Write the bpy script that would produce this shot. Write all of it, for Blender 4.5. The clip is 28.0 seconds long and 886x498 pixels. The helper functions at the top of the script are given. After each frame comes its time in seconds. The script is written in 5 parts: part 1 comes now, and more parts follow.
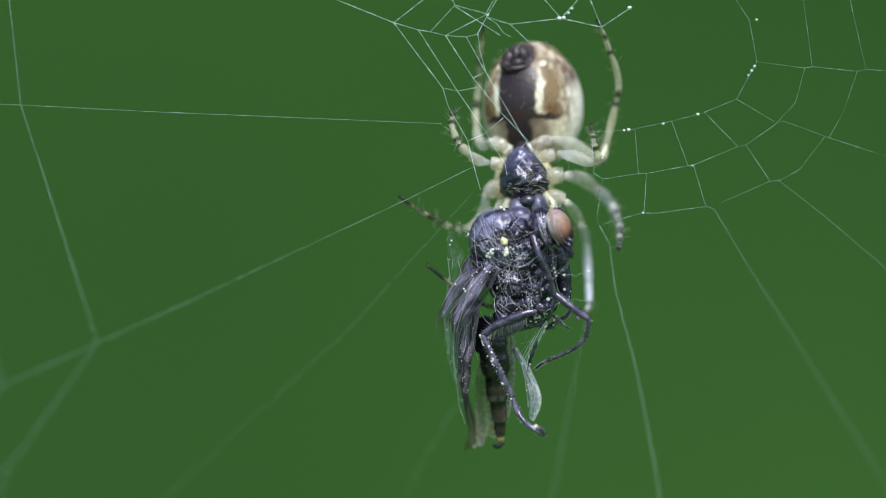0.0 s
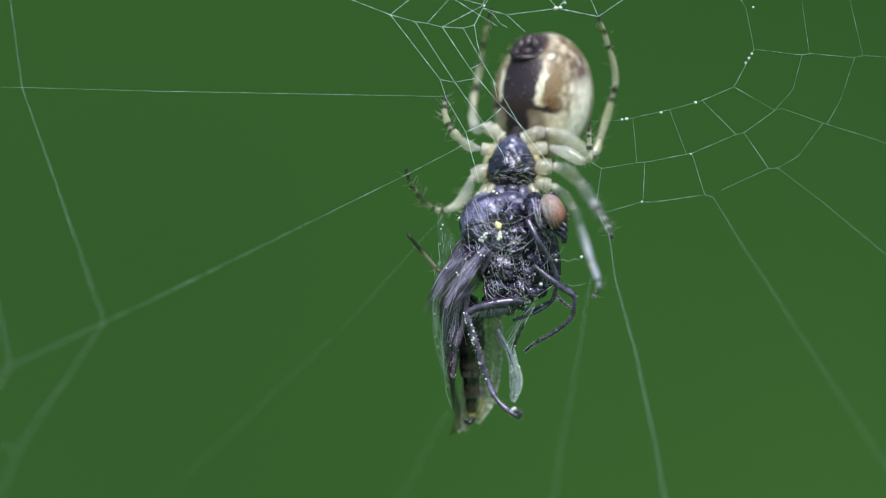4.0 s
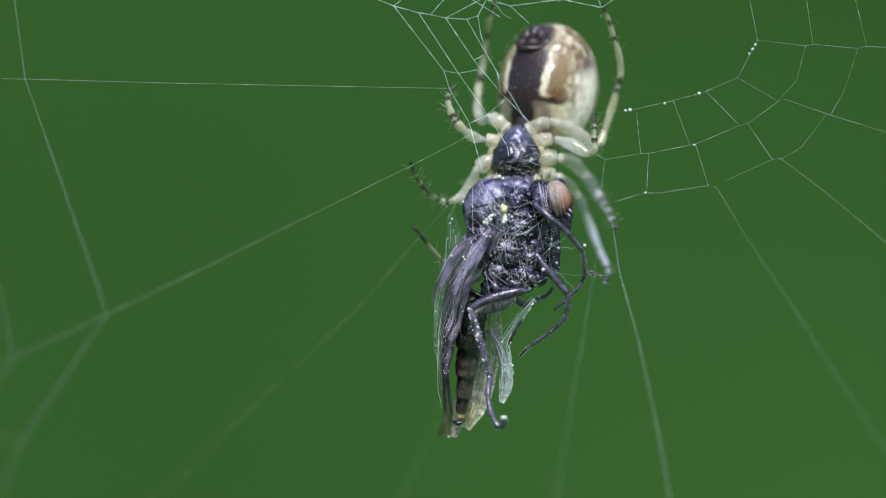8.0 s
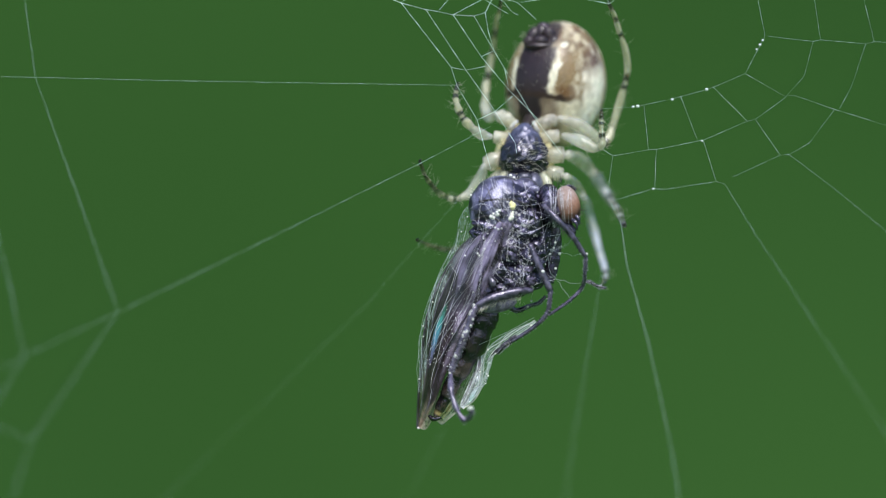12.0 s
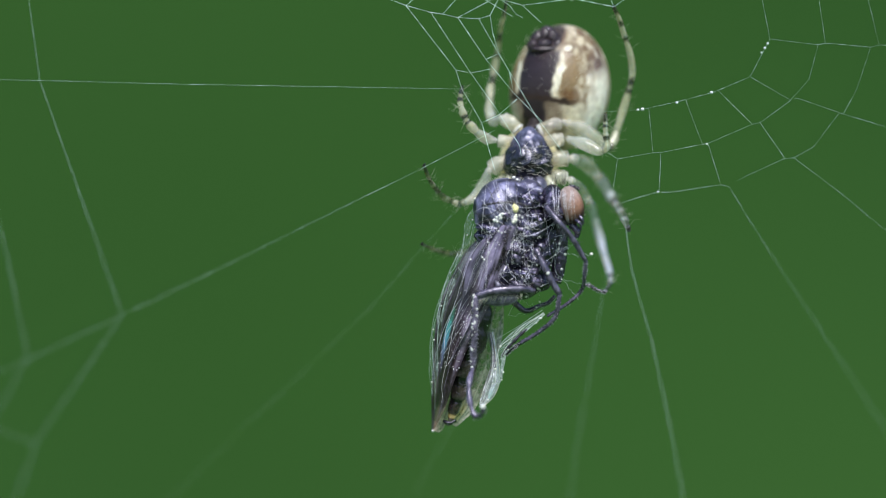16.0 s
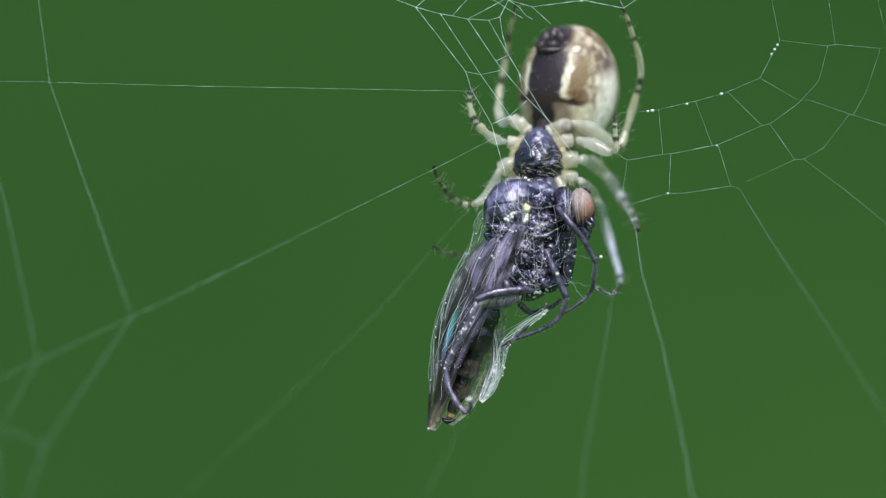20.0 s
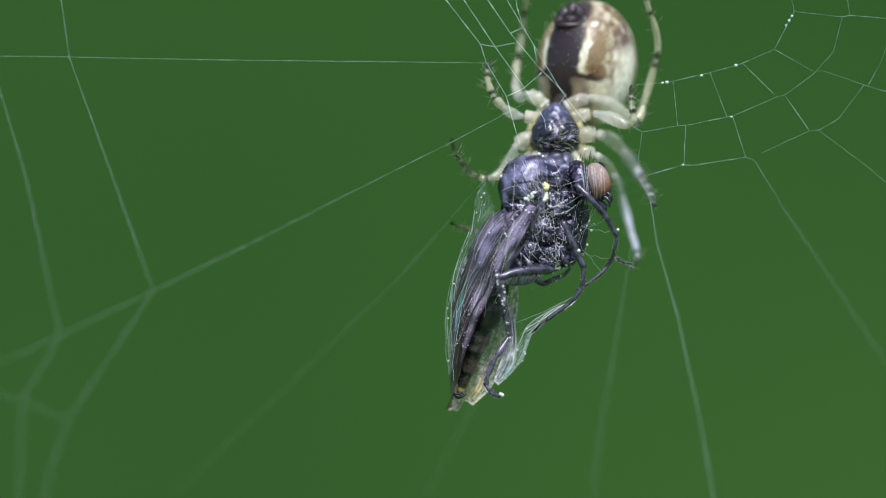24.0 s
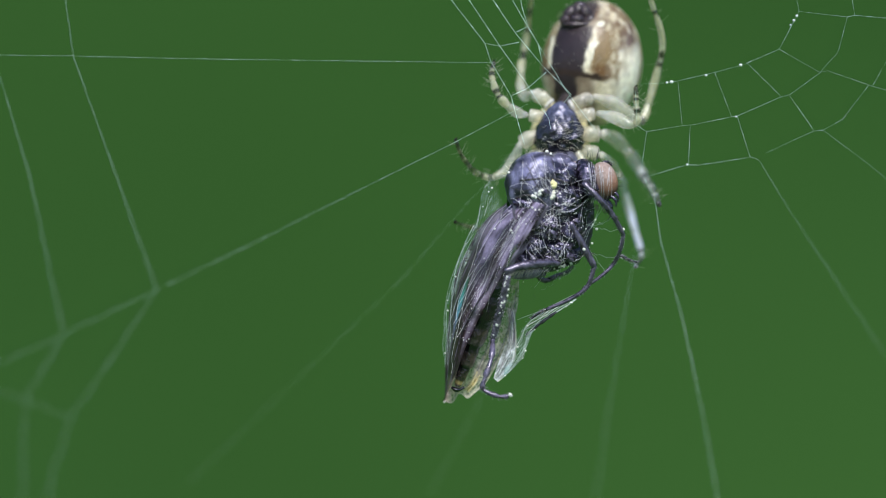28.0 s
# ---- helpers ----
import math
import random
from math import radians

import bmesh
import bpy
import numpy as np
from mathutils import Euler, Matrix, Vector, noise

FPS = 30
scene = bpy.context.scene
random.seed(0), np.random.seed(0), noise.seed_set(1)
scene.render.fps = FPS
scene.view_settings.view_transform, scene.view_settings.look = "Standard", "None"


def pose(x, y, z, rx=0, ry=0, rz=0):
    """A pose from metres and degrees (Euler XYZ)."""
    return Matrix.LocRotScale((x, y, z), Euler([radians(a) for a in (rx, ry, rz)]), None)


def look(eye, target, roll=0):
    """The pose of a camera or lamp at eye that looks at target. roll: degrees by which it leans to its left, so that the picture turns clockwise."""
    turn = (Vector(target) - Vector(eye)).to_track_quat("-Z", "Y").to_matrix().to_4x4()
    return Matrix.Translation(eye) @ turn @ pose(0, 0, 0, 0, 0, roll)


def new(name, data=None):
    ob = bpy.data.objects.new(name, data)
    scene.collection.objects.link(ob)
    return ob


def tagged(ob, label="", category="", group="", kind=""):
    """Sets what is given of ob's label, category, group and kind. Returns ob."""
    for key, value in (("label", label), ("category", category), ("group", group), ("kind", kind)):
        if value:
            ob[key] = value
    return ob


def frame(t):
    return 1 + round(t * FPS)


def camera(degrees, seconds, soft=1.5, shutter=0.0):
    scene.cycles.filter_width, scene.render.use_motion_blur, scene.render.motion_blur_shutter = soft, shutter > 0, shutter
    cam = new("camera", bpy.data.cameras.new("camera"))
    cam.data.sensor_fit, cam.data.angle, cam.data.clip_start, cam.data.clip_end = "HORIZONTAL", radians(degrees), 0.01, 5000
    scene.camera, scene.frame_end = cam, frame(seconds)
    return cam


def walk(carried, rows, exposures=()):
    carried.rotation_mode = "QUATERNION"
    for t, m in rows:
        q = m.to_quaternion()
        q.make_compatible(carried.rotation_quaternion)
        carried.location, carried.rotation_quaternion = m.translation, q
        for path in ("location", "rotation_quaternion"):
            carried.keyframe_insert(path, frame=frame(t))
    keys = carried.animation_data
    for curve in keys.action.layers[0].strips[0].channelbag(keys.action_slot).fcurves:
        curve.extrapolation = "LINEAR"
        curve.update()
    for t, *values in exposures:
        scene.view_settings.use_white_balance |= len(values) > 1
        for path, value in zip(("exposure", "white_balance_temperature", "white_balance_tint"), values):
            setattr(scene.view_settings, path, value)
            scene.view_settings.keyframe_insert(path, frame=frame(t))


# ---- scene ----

# A model unit is 1/60 mm. The web hangs about the origin, x to the right, y away from the camera, z up.
UNIT = 1 / 60000
LENS = 16.0
FAR = 784 / math.tan(radians(LENS / 2))  # from the camera to the plane y = 0, in model units
CAMERA_ROWS = [  # seconds, yaw, pitch, roll, way ahead in model units
    (0, -0.148, 0.404, -1.053, 5.3), (0.5, -0.158, 0.446, -0.903, 6.2), (1, -0.07, 0.451, -0.34, 8.8), (1.5, -0.19, 0.354, -0.314, 3.8),
    (2, -0.217, 0.452, -0.39, 3.2), (2.5, -0.173, 0.466, -0.517, 5.3), (3, -0.142, 0.326, -0.44, 4.9), (3.5, -0.163, 0.266, -0.33, 3.9),
    (5.5, -0.102, 0.132, -0.385, 5.4), (6, -0.08, 0.084, -0.277, 3.9), (6.5, -0.064, 0.113, -0.271, 4.6), (7, -0.055, 0.179, -0.325, 7.1),
    (7.5, -0.068, 0.05, -0.301, 5.1), (8, -0.086, 0.087, -0.29, 4), (8.5, -0.052, 0.225, -0.13, 3.1), (9, -0.001, 0.137, -0.015, -5.6),
    (9.5, -0.007, 0.02, -0.067, -0.2), (10, -0.005, -0, -0.065, -0.8), (10.5, 0, -0.015, -0.009, -0.5), (11, 0, 0, -0, -0),
    (11.5, 0.028, 0.043, -0.068, 0.1), (12, 0.062, 0.028, -0.11, 2.3), (12.5, 0.068, 0.009, -0.062, 2.8), (14.5, 0.131, 0.078, -0.198, 6.7),
    (15, 0.127, 0, -0.163, 3.7), (15.5, 0.113, 0.044, -0.153, 3.1), (16, 0.142, 0.078, -0.2, 4.6), (16.5, 0.192, 0.025, -0.214, 5.9),
    (17, 0.207, -0.081, -0.153, 2.7), (17.5, 0.294, -0.088, -0.048, -1), (18, 0.359, -0.234, 0.038, -3.2), (18.5, 0.327, -0.202, 0.131, -1.6),
    (19, 0.293, -0.047, 0.03, 1.3), (19.5, 0.257, 0.031, 0.062, 3.9), (20, 0.322, 0.105, -0.169, 3.3), (20.5, 0.38, -0.018, -0.143, 2.4),
    (22.5, 0.419, -0.186, 0.139, -1.2), (23, 0.549, -0.201, -0.134, -2.5), (23.5, 0.572, -0.454, -0.049, -4.6), (24, 0.6, -0.398, 0.042, -4.6),
    (24.5, 0.592, -0.431, -0.068, -3.9), (25, 0.626, -0.341, -0.039, -5.3), (25.5, 0.674, -0.53, 0.088, -5.7), (26, 0.594, -0.464, -0.094, -4.9),
    (26.5, 0.682, -0.396, 0.128, -5.4), (27, 0.691, -0.42, -0, -4.3), (27.5, 0.603, -0.301, -0.049, -1.6), (28, 0.678, -0.411, -0.081, -3.4),
]


cam = camera(LENS, 28.0, soft=0.6)
cam.data.dof.use_dof = True
cam.data.dof.focus_distance = (FAR - 25) * UNIT
cam.data.dof.aperture_fstop = 30.0
walk(cam, [(t, pose(0, (ahead - FAR) * UNIT, 0, 90 + pitch, roll, yaw)) for t, yaw, pitch, roll, ahead in CAMERA_ROWS])

# ---- light: bright shade under an open sky ----
world = bpy.data.worlds.new("sky")
scene.world = world
world.use_nodes = True
sky = world.node_tree.nodes.new("ShaderNodeTexSky")
sky.sky_type, sky.sun_disc = "NISHITA", False
sky.sun_elevation, sky.sun_rotation = radians(52), radians(175)
world.node_tree.links.new(sky.outputs[0], world.node_tree.nodes["Background"].inputs[0])
world.node_tree.nodes["Background"].inputs[1].default_value = 0.165
sun = new("sun", bpy.data.lights.new("sun", "SUN"))
sun.data.energy, sun.data.angle, sun.data.color = 3.6, radians(20), (1.0, 0.98, 0.97)
sun.matrix_world = look((0.06 * 5, -0.7 * 5, 0.85 * 5), (0, 0, 0))


# ---- materials ----
def material(name, rough=0.5, spec=0.5, base=(0.5, 0.5, 0.5), tone=False, mottle=0.0, size=8000.0, bump=0.0, bump_size=20000.0, coat=0.0,
             skin=0.0, metal=0.0, glassy=0.0, glint=None):
    """A surface with a base colour (or the mesh's own tone), mottled at two scales, with fine relief."""
    mat = bpy.data.materials.new(name)
    mat.use_nodes = True
    tree = mat.node_tree
    nodes, links = tree.nodes, tree.links
    shader = nodes["Principled BSDF"]
    shader.inputs["Roughness"].default_value = rough
    shader.inputs["Specular IOR Level"].default_value = spec
    shader.inputs["Metallic"].default_value = metal
    shader.inputs["Coat Weight"].default_value = coat
    shader.inputs["Coat Roughness"].default_value = 0.12
    if glint:
        shader.inputs["Specular Tint"].default_value = (*glint, 1)
    if glassy:
        shader.inputs["Transmission Weight"].default_value = glassy
        shader.inputs["IOR"].default_value = 1.36
    if skin:
        shader.inputs["Subsurface Weight"].default_value = skin
        shader.inputs["Subsurface Radius"].default_value = (1.0, 0.8, 0.5)
        shader.inputs["Subsurface Scale"].default_value = 20 * UNIT
    where = nodes.new("ShaderNodeTexCoord")
    if tone:
        source = nodes.new("ShaderNodeAttribute")
        source.attribute_name = "tone"
        colour = source.outputs["Color"]
    else:
        source = nodes.new("ShaderNodeRGB")
        source.outputs[0].default_value = (*base, 1)
        colour = source.outputs[0]
    if mottle:
        for scale, amount in ((size, mottle), (size * 6, mottle * 0.6)):
            grain = nodes.new("ShaderNodeTexNoise")
            grain.inputs["Scale"].default_value = scale
            grain.inputs["Detail"].default_value = 4
            links.new(where.outputs["Object"], grain.inputs["Vector"])
            span = nodes.new("ShaderNodeMapRange")
            span.inputs["From Min"].default_value, span.inputs["From Max"].default_value = 0.3, 0.7
            span.inputs["To Min"].default_value, span.inputs["To Max"].default_value = 1 - amount, 1 + amount
            links.new(grain.outputs["Fac"], span.inputs["Value"])
            mixed = nodes.new("ShaderNodeVectorMath")
            mixed.operation = "SCALE"
            links.new(colour, mixed.inputs[0])
            links.new(span.outputs[0], mixed.inputs["Scale"])
            colour = mixed.outputs[0]
    links.new(colour, shader.inputs["Base Color"])
    if bump:
        relief = nodes.new("ShaderNodeTexNoise")
        relief.inputs["Scale"].default_value = bump_size
        relief.inputs["Detail"].default_value = 5
        links.new(where.outputs["Object"], relief.inputs["Vector"])
        raised = nodes.new("ShaderNodeBump")
        raised.inputs["Strength"].default_value = bump
        raised.inputs["Distance"].default_value = 4 * UNIT
        links.new(relief.outputs["Fac"], raised.inputs["Height"])
        links.new(raised.outputs[0], shader.inputs["Normal"])
    return mat


def clear(mat, share, tint=(1, 1, 1), uneven=0.0, by_tone=False, crumple=0.0):
    """Lets that share of the light straight through the surface; uneven: how much the share varies in patches;
    by_tone: the mesh's tone says how dense the surface is; crumple: how much fine creases thin and thicken it."""
    nodes, links = mat.node_tree.nodes, mat.node_tree.links
    gap, mixed = nodes.new("ShaderNodeBsdfTransparent"), nodes.new("ShaderNodeMixShader")
    gap.inputs[0].default_value = (*tint, 1)
    mixed.inputs[0].default_value = share
    if uneven:
        where, patch, span = nodes.new("ShaderNodeTexCoord"), nodes.new("ShaderNodeTexNoise"), nodes.new("ShaderNodeMapRange")
        patch.inputs["Scale"].default_value, patch.inputs["Detail"].default_value = 1500, 3
        span.inputs["From Min"].default_value, span.inputs["From Max"].default_value = 0.35, 0.65
        span.inputs["To Min"].default_value, span.inputs["To Max"].default_value = share - uneven, share + uneven
        links.new(where.outputs["Object"], patch.inputs["Vector"])
        links.new(patch.outputs["Fac"], span.inputs["Value"])
        links.new(span.outputs[0], mixed.inputs[0])
    if by_tone:
        dense, rest = nodes.new("ShaderNodeAttribute"), nodes.new("ShaderNodeMath")
        dense.attribute_name = "tone"
        rest.operation = "SUBTRACT"
        rest.inputs[0].default_value = 1.0
        amount = dense.outputs["Alpha"]
        if crumple:
            where, crease, span, part_of = nodes.new("ShaderNodeTexCoord"), nodes.new("ShaderNodeTexNoise"), nodes.new("ShaderNodeMapRange"), nodes.new("ShaderNodeMath")
            crease.inputs["Scale"].default_value, crease.inputs["Detail"].default_value, crease.inputs["Distortion"].default_value = 4500, 5, 1.5
            span.inputs["From Min"].default_value, span.inputs["From Max"].default_value = 0.35, 0.65
            span.inputs["To Min"].default_value, span.inputs["To Max"].default_value = 1 - crumple, 1 + crumple
            part_of.operation, part_of.use_clamp = "MULTIPLY", True
            links.new(where.outputs["Object"], crease.inputs["Vector"])
            links.new(crease.outputs["Fac"], span.inputs["Value"])
            links.new(amount, part_of.inputs[0])
            links.new(span.outputs[0], part_of.inputs[1])
            amount = part_of.outputs[0]
        links.new(amount, rest.inputs[1])
        links.new(rest.outputs[0], mixed.inputs[0])
    links.new(nodes["Principled BSDF"].outputs[0], mixed.inputs[1])
    links.new(gap.outputs[0], mixed.inputs[2])
    links.new(mixed.outputs[0], nodes["Material Output"].inputs[0])
    return mat


SILK = clear(material("silk", 0.25, 0.8, (0.66, 0.90, 0.82)), 0.1)
GLUE = material("glue", 0.2, 0.6, (0.8, 0.84, 0.82))
WRAP = clear(material("wrapping_silk", 0.25, 0.9, (0.94, 0.93, 1.0)), 0.1)
VEIL = clear(material("silk_veil", 0.3, 0.7, (0.72, 0.86, 0.82)), 0.4)
LEG = clear(material("spider_leg", 0.24, 0.7, tone=True, mottle=0.14, size=5000, bump=0.25, bump_size=12000, skin=0.35, coat=1.0, glassy=0.3), 0.28)
GLINT_LEG = clear(material("glint_leg", 0.24, 0.8, tone=True, mottle=0.14, size=5000, bump=0.25, bump_size=12000, skin=0.4, coat=1.0), 0.12)
FEMUR = clear(material("spider_thigh", 0.24, 0.7, tone=True, mottle=0.14, size=5000, bump=0.25, bump_size=12000, skin=0.3, coat=1.0, glassy=0.35), 0.55)
COXA = clear(material("spider_hip", 0.12, 0.9, tone=True, mottle=0.16, size=5000, bump=0.7, bump_size=6000, coat=1.0, glassy=0.4), 0.36, (1, 0.97, 0.90), 0.2)
BELLY = material("spider_belly", 0.42, 0.4, tone=True, mottle=0.1, size=4000, bump=0.22, bump_size=9000, skin=0.3, coat=0.12)
PLATE = material("spider_breastplate", 0.24, 0.9, tone=True, mottle=0.5, size=5000, bump=1.0, bump_size=5000, coat=0.4, glint=(0.75, 0.75, 1.0))
HAIR = material("pale_hair", 0.35, 0.5, (0.62, 0.6, 0.5))
BRISTLE = material("dark_bristle", 0.4, 0.5, (0.03, 0.026, 0.03))
CUTICLE = material("fly_cuticle", 0.22, 1.0, tone=True, mottle=0.5, size=3500, bump=1.0, bump_size=6000, coat=0.5, glint=(0.76, 0.7, 1.0))
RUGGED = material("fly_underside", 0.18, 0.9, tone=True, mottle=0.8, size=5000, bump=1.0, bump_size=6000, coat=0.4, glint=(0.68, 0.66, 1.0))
DOME = material("fly_shield", 0.34, 1.0, tone=True, mottle=0.6, size=3500, bump=0.6, bump_size=6000, coat=0.15, glint=(0.74, 0.76, 1.0))
LIMB = material("fly_limb", 0.2, 1.0, tone=True, mottle=0.5, size=5000, bump=0.25, bump_size=14000, coat=0.35, glint=(0.85, 0.8, 1.0))
EYE = material("fly_eye", 0.5, 0.4, tone=True, mottle=0.3, size=12000, bump=0.5, bump_size=40000)
WING = clear(material("fly_wing", 0.36, 0.5, tone=True, mottle=0.5, size=2200, bump=0.7, bump_size=6000, coat=0.04, glint=(0.78, 0.7, 1.0)), 0.2, (0.7, 0.58, 0.55), by_tone=True)
FOLD = clear(material("wing_fold", 0.34, 0.8, tone=True, mottle=0.45, size=2500, bump=0.35, bump_size=5000, coat=0.12, glint=(0.8, 0.74, 1.0)), 0.08, by_tone=True)
VEIN = material("wing_vein", 0.35, 0.6, (0.05, 0.042, 0.05), mottle=0.3)
GILT = material("gilt_crease", 0.25, 0.8, (0.78, 0.66, 0.42), mottle=0.4, size=5000, coat=0.3)
RIDGE = material("wing_ridge", 0.3, 0.6, (0.13, 0.11, 0.16), mottle=0.4, size=4000)
SHEEN = clear(material("iridescent_membrane", 0.25, 0.7, tone=True, mottle=0.25, size=3000, bump=0.3, bump_size=7000, coat=0.5, metal=0.1), 0.22, by_tone=True)
FILM = clear(material("wing_film", 0.26, 0.9, tone=True, mottle=0.4, size=3000, bump=1.0, bump_size=4000, coat=0.4, glint=(0.9, 0.85, 1.0)), 0.5, (0.96, 0.92, 0.88), by_tone=True, crumple=0.55)
GAUZE = clear(material("silk_gauze", 0.3, 0.8, tone=True, mottle=0.4, size=5000, bump=0.8, bump_size=9000), 0.7, by_tone=True, crumple=0.9)
POLLEN = material("pale_grain", 0.4, 0.4, tone=True)
GREEN = material("distant_leaves", 0.9, 0.05, tone=True, mottle=0.03, size=0.5)
GRASS = material("grass_ground", 0.9, 0.1, (0.05, 0.13, 0.03), mottle=0.4, size=3.0)


# ---- shapes ----
def V(x, y, d=0.0):
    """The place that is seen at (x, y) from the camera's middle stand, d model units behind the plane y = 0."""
    s = UNIT * (1 + d / FAR)
    return Vector(((x - 784) * s, d * UNIT, (441 - y) * s))


def web_depth(y):
    return -(y - 230) * (0.7 if y > 230 else 0.12)


def on_web(x, y):
    return V(x, y, web_depth(y))


ORIGIN = {}


def thing(name, at, label, category, group="", kind=""):
    ob = new(name)
    ob.empty_display_size = 0.001
    ob.location = at
    ORIGIN[ob] = Vector(at)
    return tagged(ob, label, category, group, kind)


def part(name, shape, mat, parent, label="", at=None, kind=""):
    """One mesh under a thing or a part. shape: places, faces and, if any, the tones of the places."""
    places, faces, tones = shape
    at = Vector(at) if at is not None else ORIGIN[parent]
    mesh = bpy.data.meshes.new(name)
    mesh.from_pydata([tuple(p - at) for p in places], [], faces)
    if tones:
        layer = mesh.color_attributes.new("tone", "FLOAT_COLOR", "POINT")
        layer.data.foreach_set("color", np.array([(*c, 1)[:4] for c in tones], dtype=np.float32).ravel())
    mesh.polygons.foreach_set("use_smooth", [True] * len(mesh.polygons))
    mesh.materials.append(mat)
    mesh.update()
    ob = new(name, mesh)
    ORIGIN[ob] = at
    ob.parent = parent
    ob.location = at - ORIGIN[parent]
    return tagged(ob, label, kind=kind)


def joined(shapes):
    places, faces, tones = [], [], []
    for p, f, c in shapes:
        n = len(places)
        places += p
        faces += [tuple(i + n for i in face) for face in f]
        tones += c or []
    return places, faces, tones


def curve_through(points, steps):
    """A smooth line (Catmull-Rom) through rows of equal length."""
    rows = [np.array(p, dtype=float) for p in points]
    rows = [2 * rows[0] - rows[1]] + rows + [2 * rows[-1] - rows[-2]]
    out = []
    for a, b, c, d in zip(rows, rows[1:], rows[2:], rows[3:]):
        for k in range(steps):
            t = k / steps
            out.append(0.5 * (2 * b + (c - a) * t + (2 * a - 5 * b + 4 * c - d) * t * t + (3 * b - a - 3 * c + d) * t ** 3))
    return out + [rows[-2]]


def tube(rows, steps=5, sides=8, tone=None, rough=0.0, flatten=1.0):
    """A round body along rows of (x, y, d, radius). tone(s, angle): its colour, s from 0 to 1 along it."""
    line = curve_through(rows, steps) if steps > 1 else [np.array(r, dtype=float) for r in rows]
    mids, radii = [V(*r[:3]) for r in line], [max(r[3], 0.05) * UNIT for r in line]
    places, faces, tones = [], [], []
    side = None
    for i, m in enumerate(mids):
        way = (mids[min(i + 1, len(mids) - 1)] - mids[max(i - 1, 0)]).normalized()
        if side is None:
            side = way.cross(Vector((0.0, 1.0, 0.03))).normalized()
        side = (side - way * side.dot(way)).normalized()
        other = way.cross(side)
        for k in range(sides):
            a = 2 * math.pi * k / sides
            r = radii[i]
            if rough:
                r *= 1 + rough * noise.noise(Vector((m.x, m.y, m.z)) / UNIT * 0.09 + Vector((math.cos(a), math.sin(a), 0)))
            places.append(m + side * (r * math.cos(a)) + other * (r * math.sin(a) * flatten))
            if tone:
                tones.append(tone(i / (len(mids) - 1), a))
    for i in range(len(mids) - 1):
        for k in range(sides):
            j = (k + 1) % sides
            faces.append((i * sides + k, i * sides + j, (i + 1) * sides + j, (i + 1) * sides + k))
    faces += [tuple(reversed(range(sides))), tuple(range((len(mids) - 1) * sides, len(mids) * sides))]
    return places, faces, tones


def egg(x, y, d, wide, high, deep, turn=0.0, taper=0.0, roll=0.0, tone=None, rings=18, sides=28, rough=0.0, grain=0.03):
    """A rounded body. turn: clockwise as seen by the camera; taper narrows the top; roll turns it round its own long axis.
    tone(u, v, w): colour by the place on the unit body, u to the right, v up, w towards the camera."""
    m = Matrix.Translation(V(x, y, d)) @ Matrix.Rotation(radians(turn), 4, "Y") @ Matrix.Rotation(radians(roll), 4, "Z")
    places, faces, tones = [], [], []

    def add(u, v, w):
        k = 1 - taper * v
        if rough:
            k *= 1 + rough * noise.noise(Vector((u * wide, v * high, w * deep)) * grain + Vector((x, y, d)))
        places.append(m @ Vector((u * wide * k * UNIT, -w * deep * k * UNIT, v * high * UNIT)))
        tones.append(tone(u, v, w) if tone else (0.5, 0.5, 0.5))

    add(0, 1, 0)
    for i in range(1, rings):
        b = math.pi * i / rings
        for k in range(sides):
            a = 2 * math.pi * k / sides
            add(math.sin(b) * math.cos(a), math.cos(b), math.sin(b) * math.sin(a))
    add(0, -1, 0)
    for k in range(sides):
        j = (k + 1) % sides
        faces.append((0, 1 + k, 1 + j))
        for i in range(rings - 2):
            p, q = 1 + i * sides, 1 + (i + 1) * sides
            faces.append((p + k, q + k, q + j, p + j))
        last = 1 + (rings - 2) * sides
        faces.append((last + j, last + k, len(places) - 1))
    return places, faces, tones


def mixed(a, b, k):
    k = min(max(k, 0.0), 1.0)
    return tuple(p + (q - p) * k for p, q in zip(a, b))


def step(lo, hi, x):
    k = min(max((x - lo) / (hi - lo), 0.0), 1.0)
    return k * k * (3 - 2 * k)


def spread(x, y, z, size=1.0):
    return noise.noise(Vector((x, y, z)) * size)


def plain(*tone):
    return lambda *_: tone


def hair(a, b, r, sag=0.0):
    """A thin tapering hair from a to b."""
    mid = (a + b) / 2 + Vector((0, 0, -sag * UNIT))
    way = (b - a).normalized()
    side = way.cross(Vector((0.3, 1, 0.2))).normalized()
    other = way.cross(side)
    places = []
    for m, k in ((a, 1.0), (mid, 0.7)):
        for c in range(3):
            t = 2 * math.pi * c / 3
            places.append(m + (side * math.cos(t) + other * math.sin(t)) * r * k * UNIT)
    places.append(b)
    return places, [(0, 1, 4, 3), (1, 2, 5, 4), (2, 0, 3, 5), (3, 4, 6), (4, 5, 6), (5, 3, 6), (2, 1, 0)], []


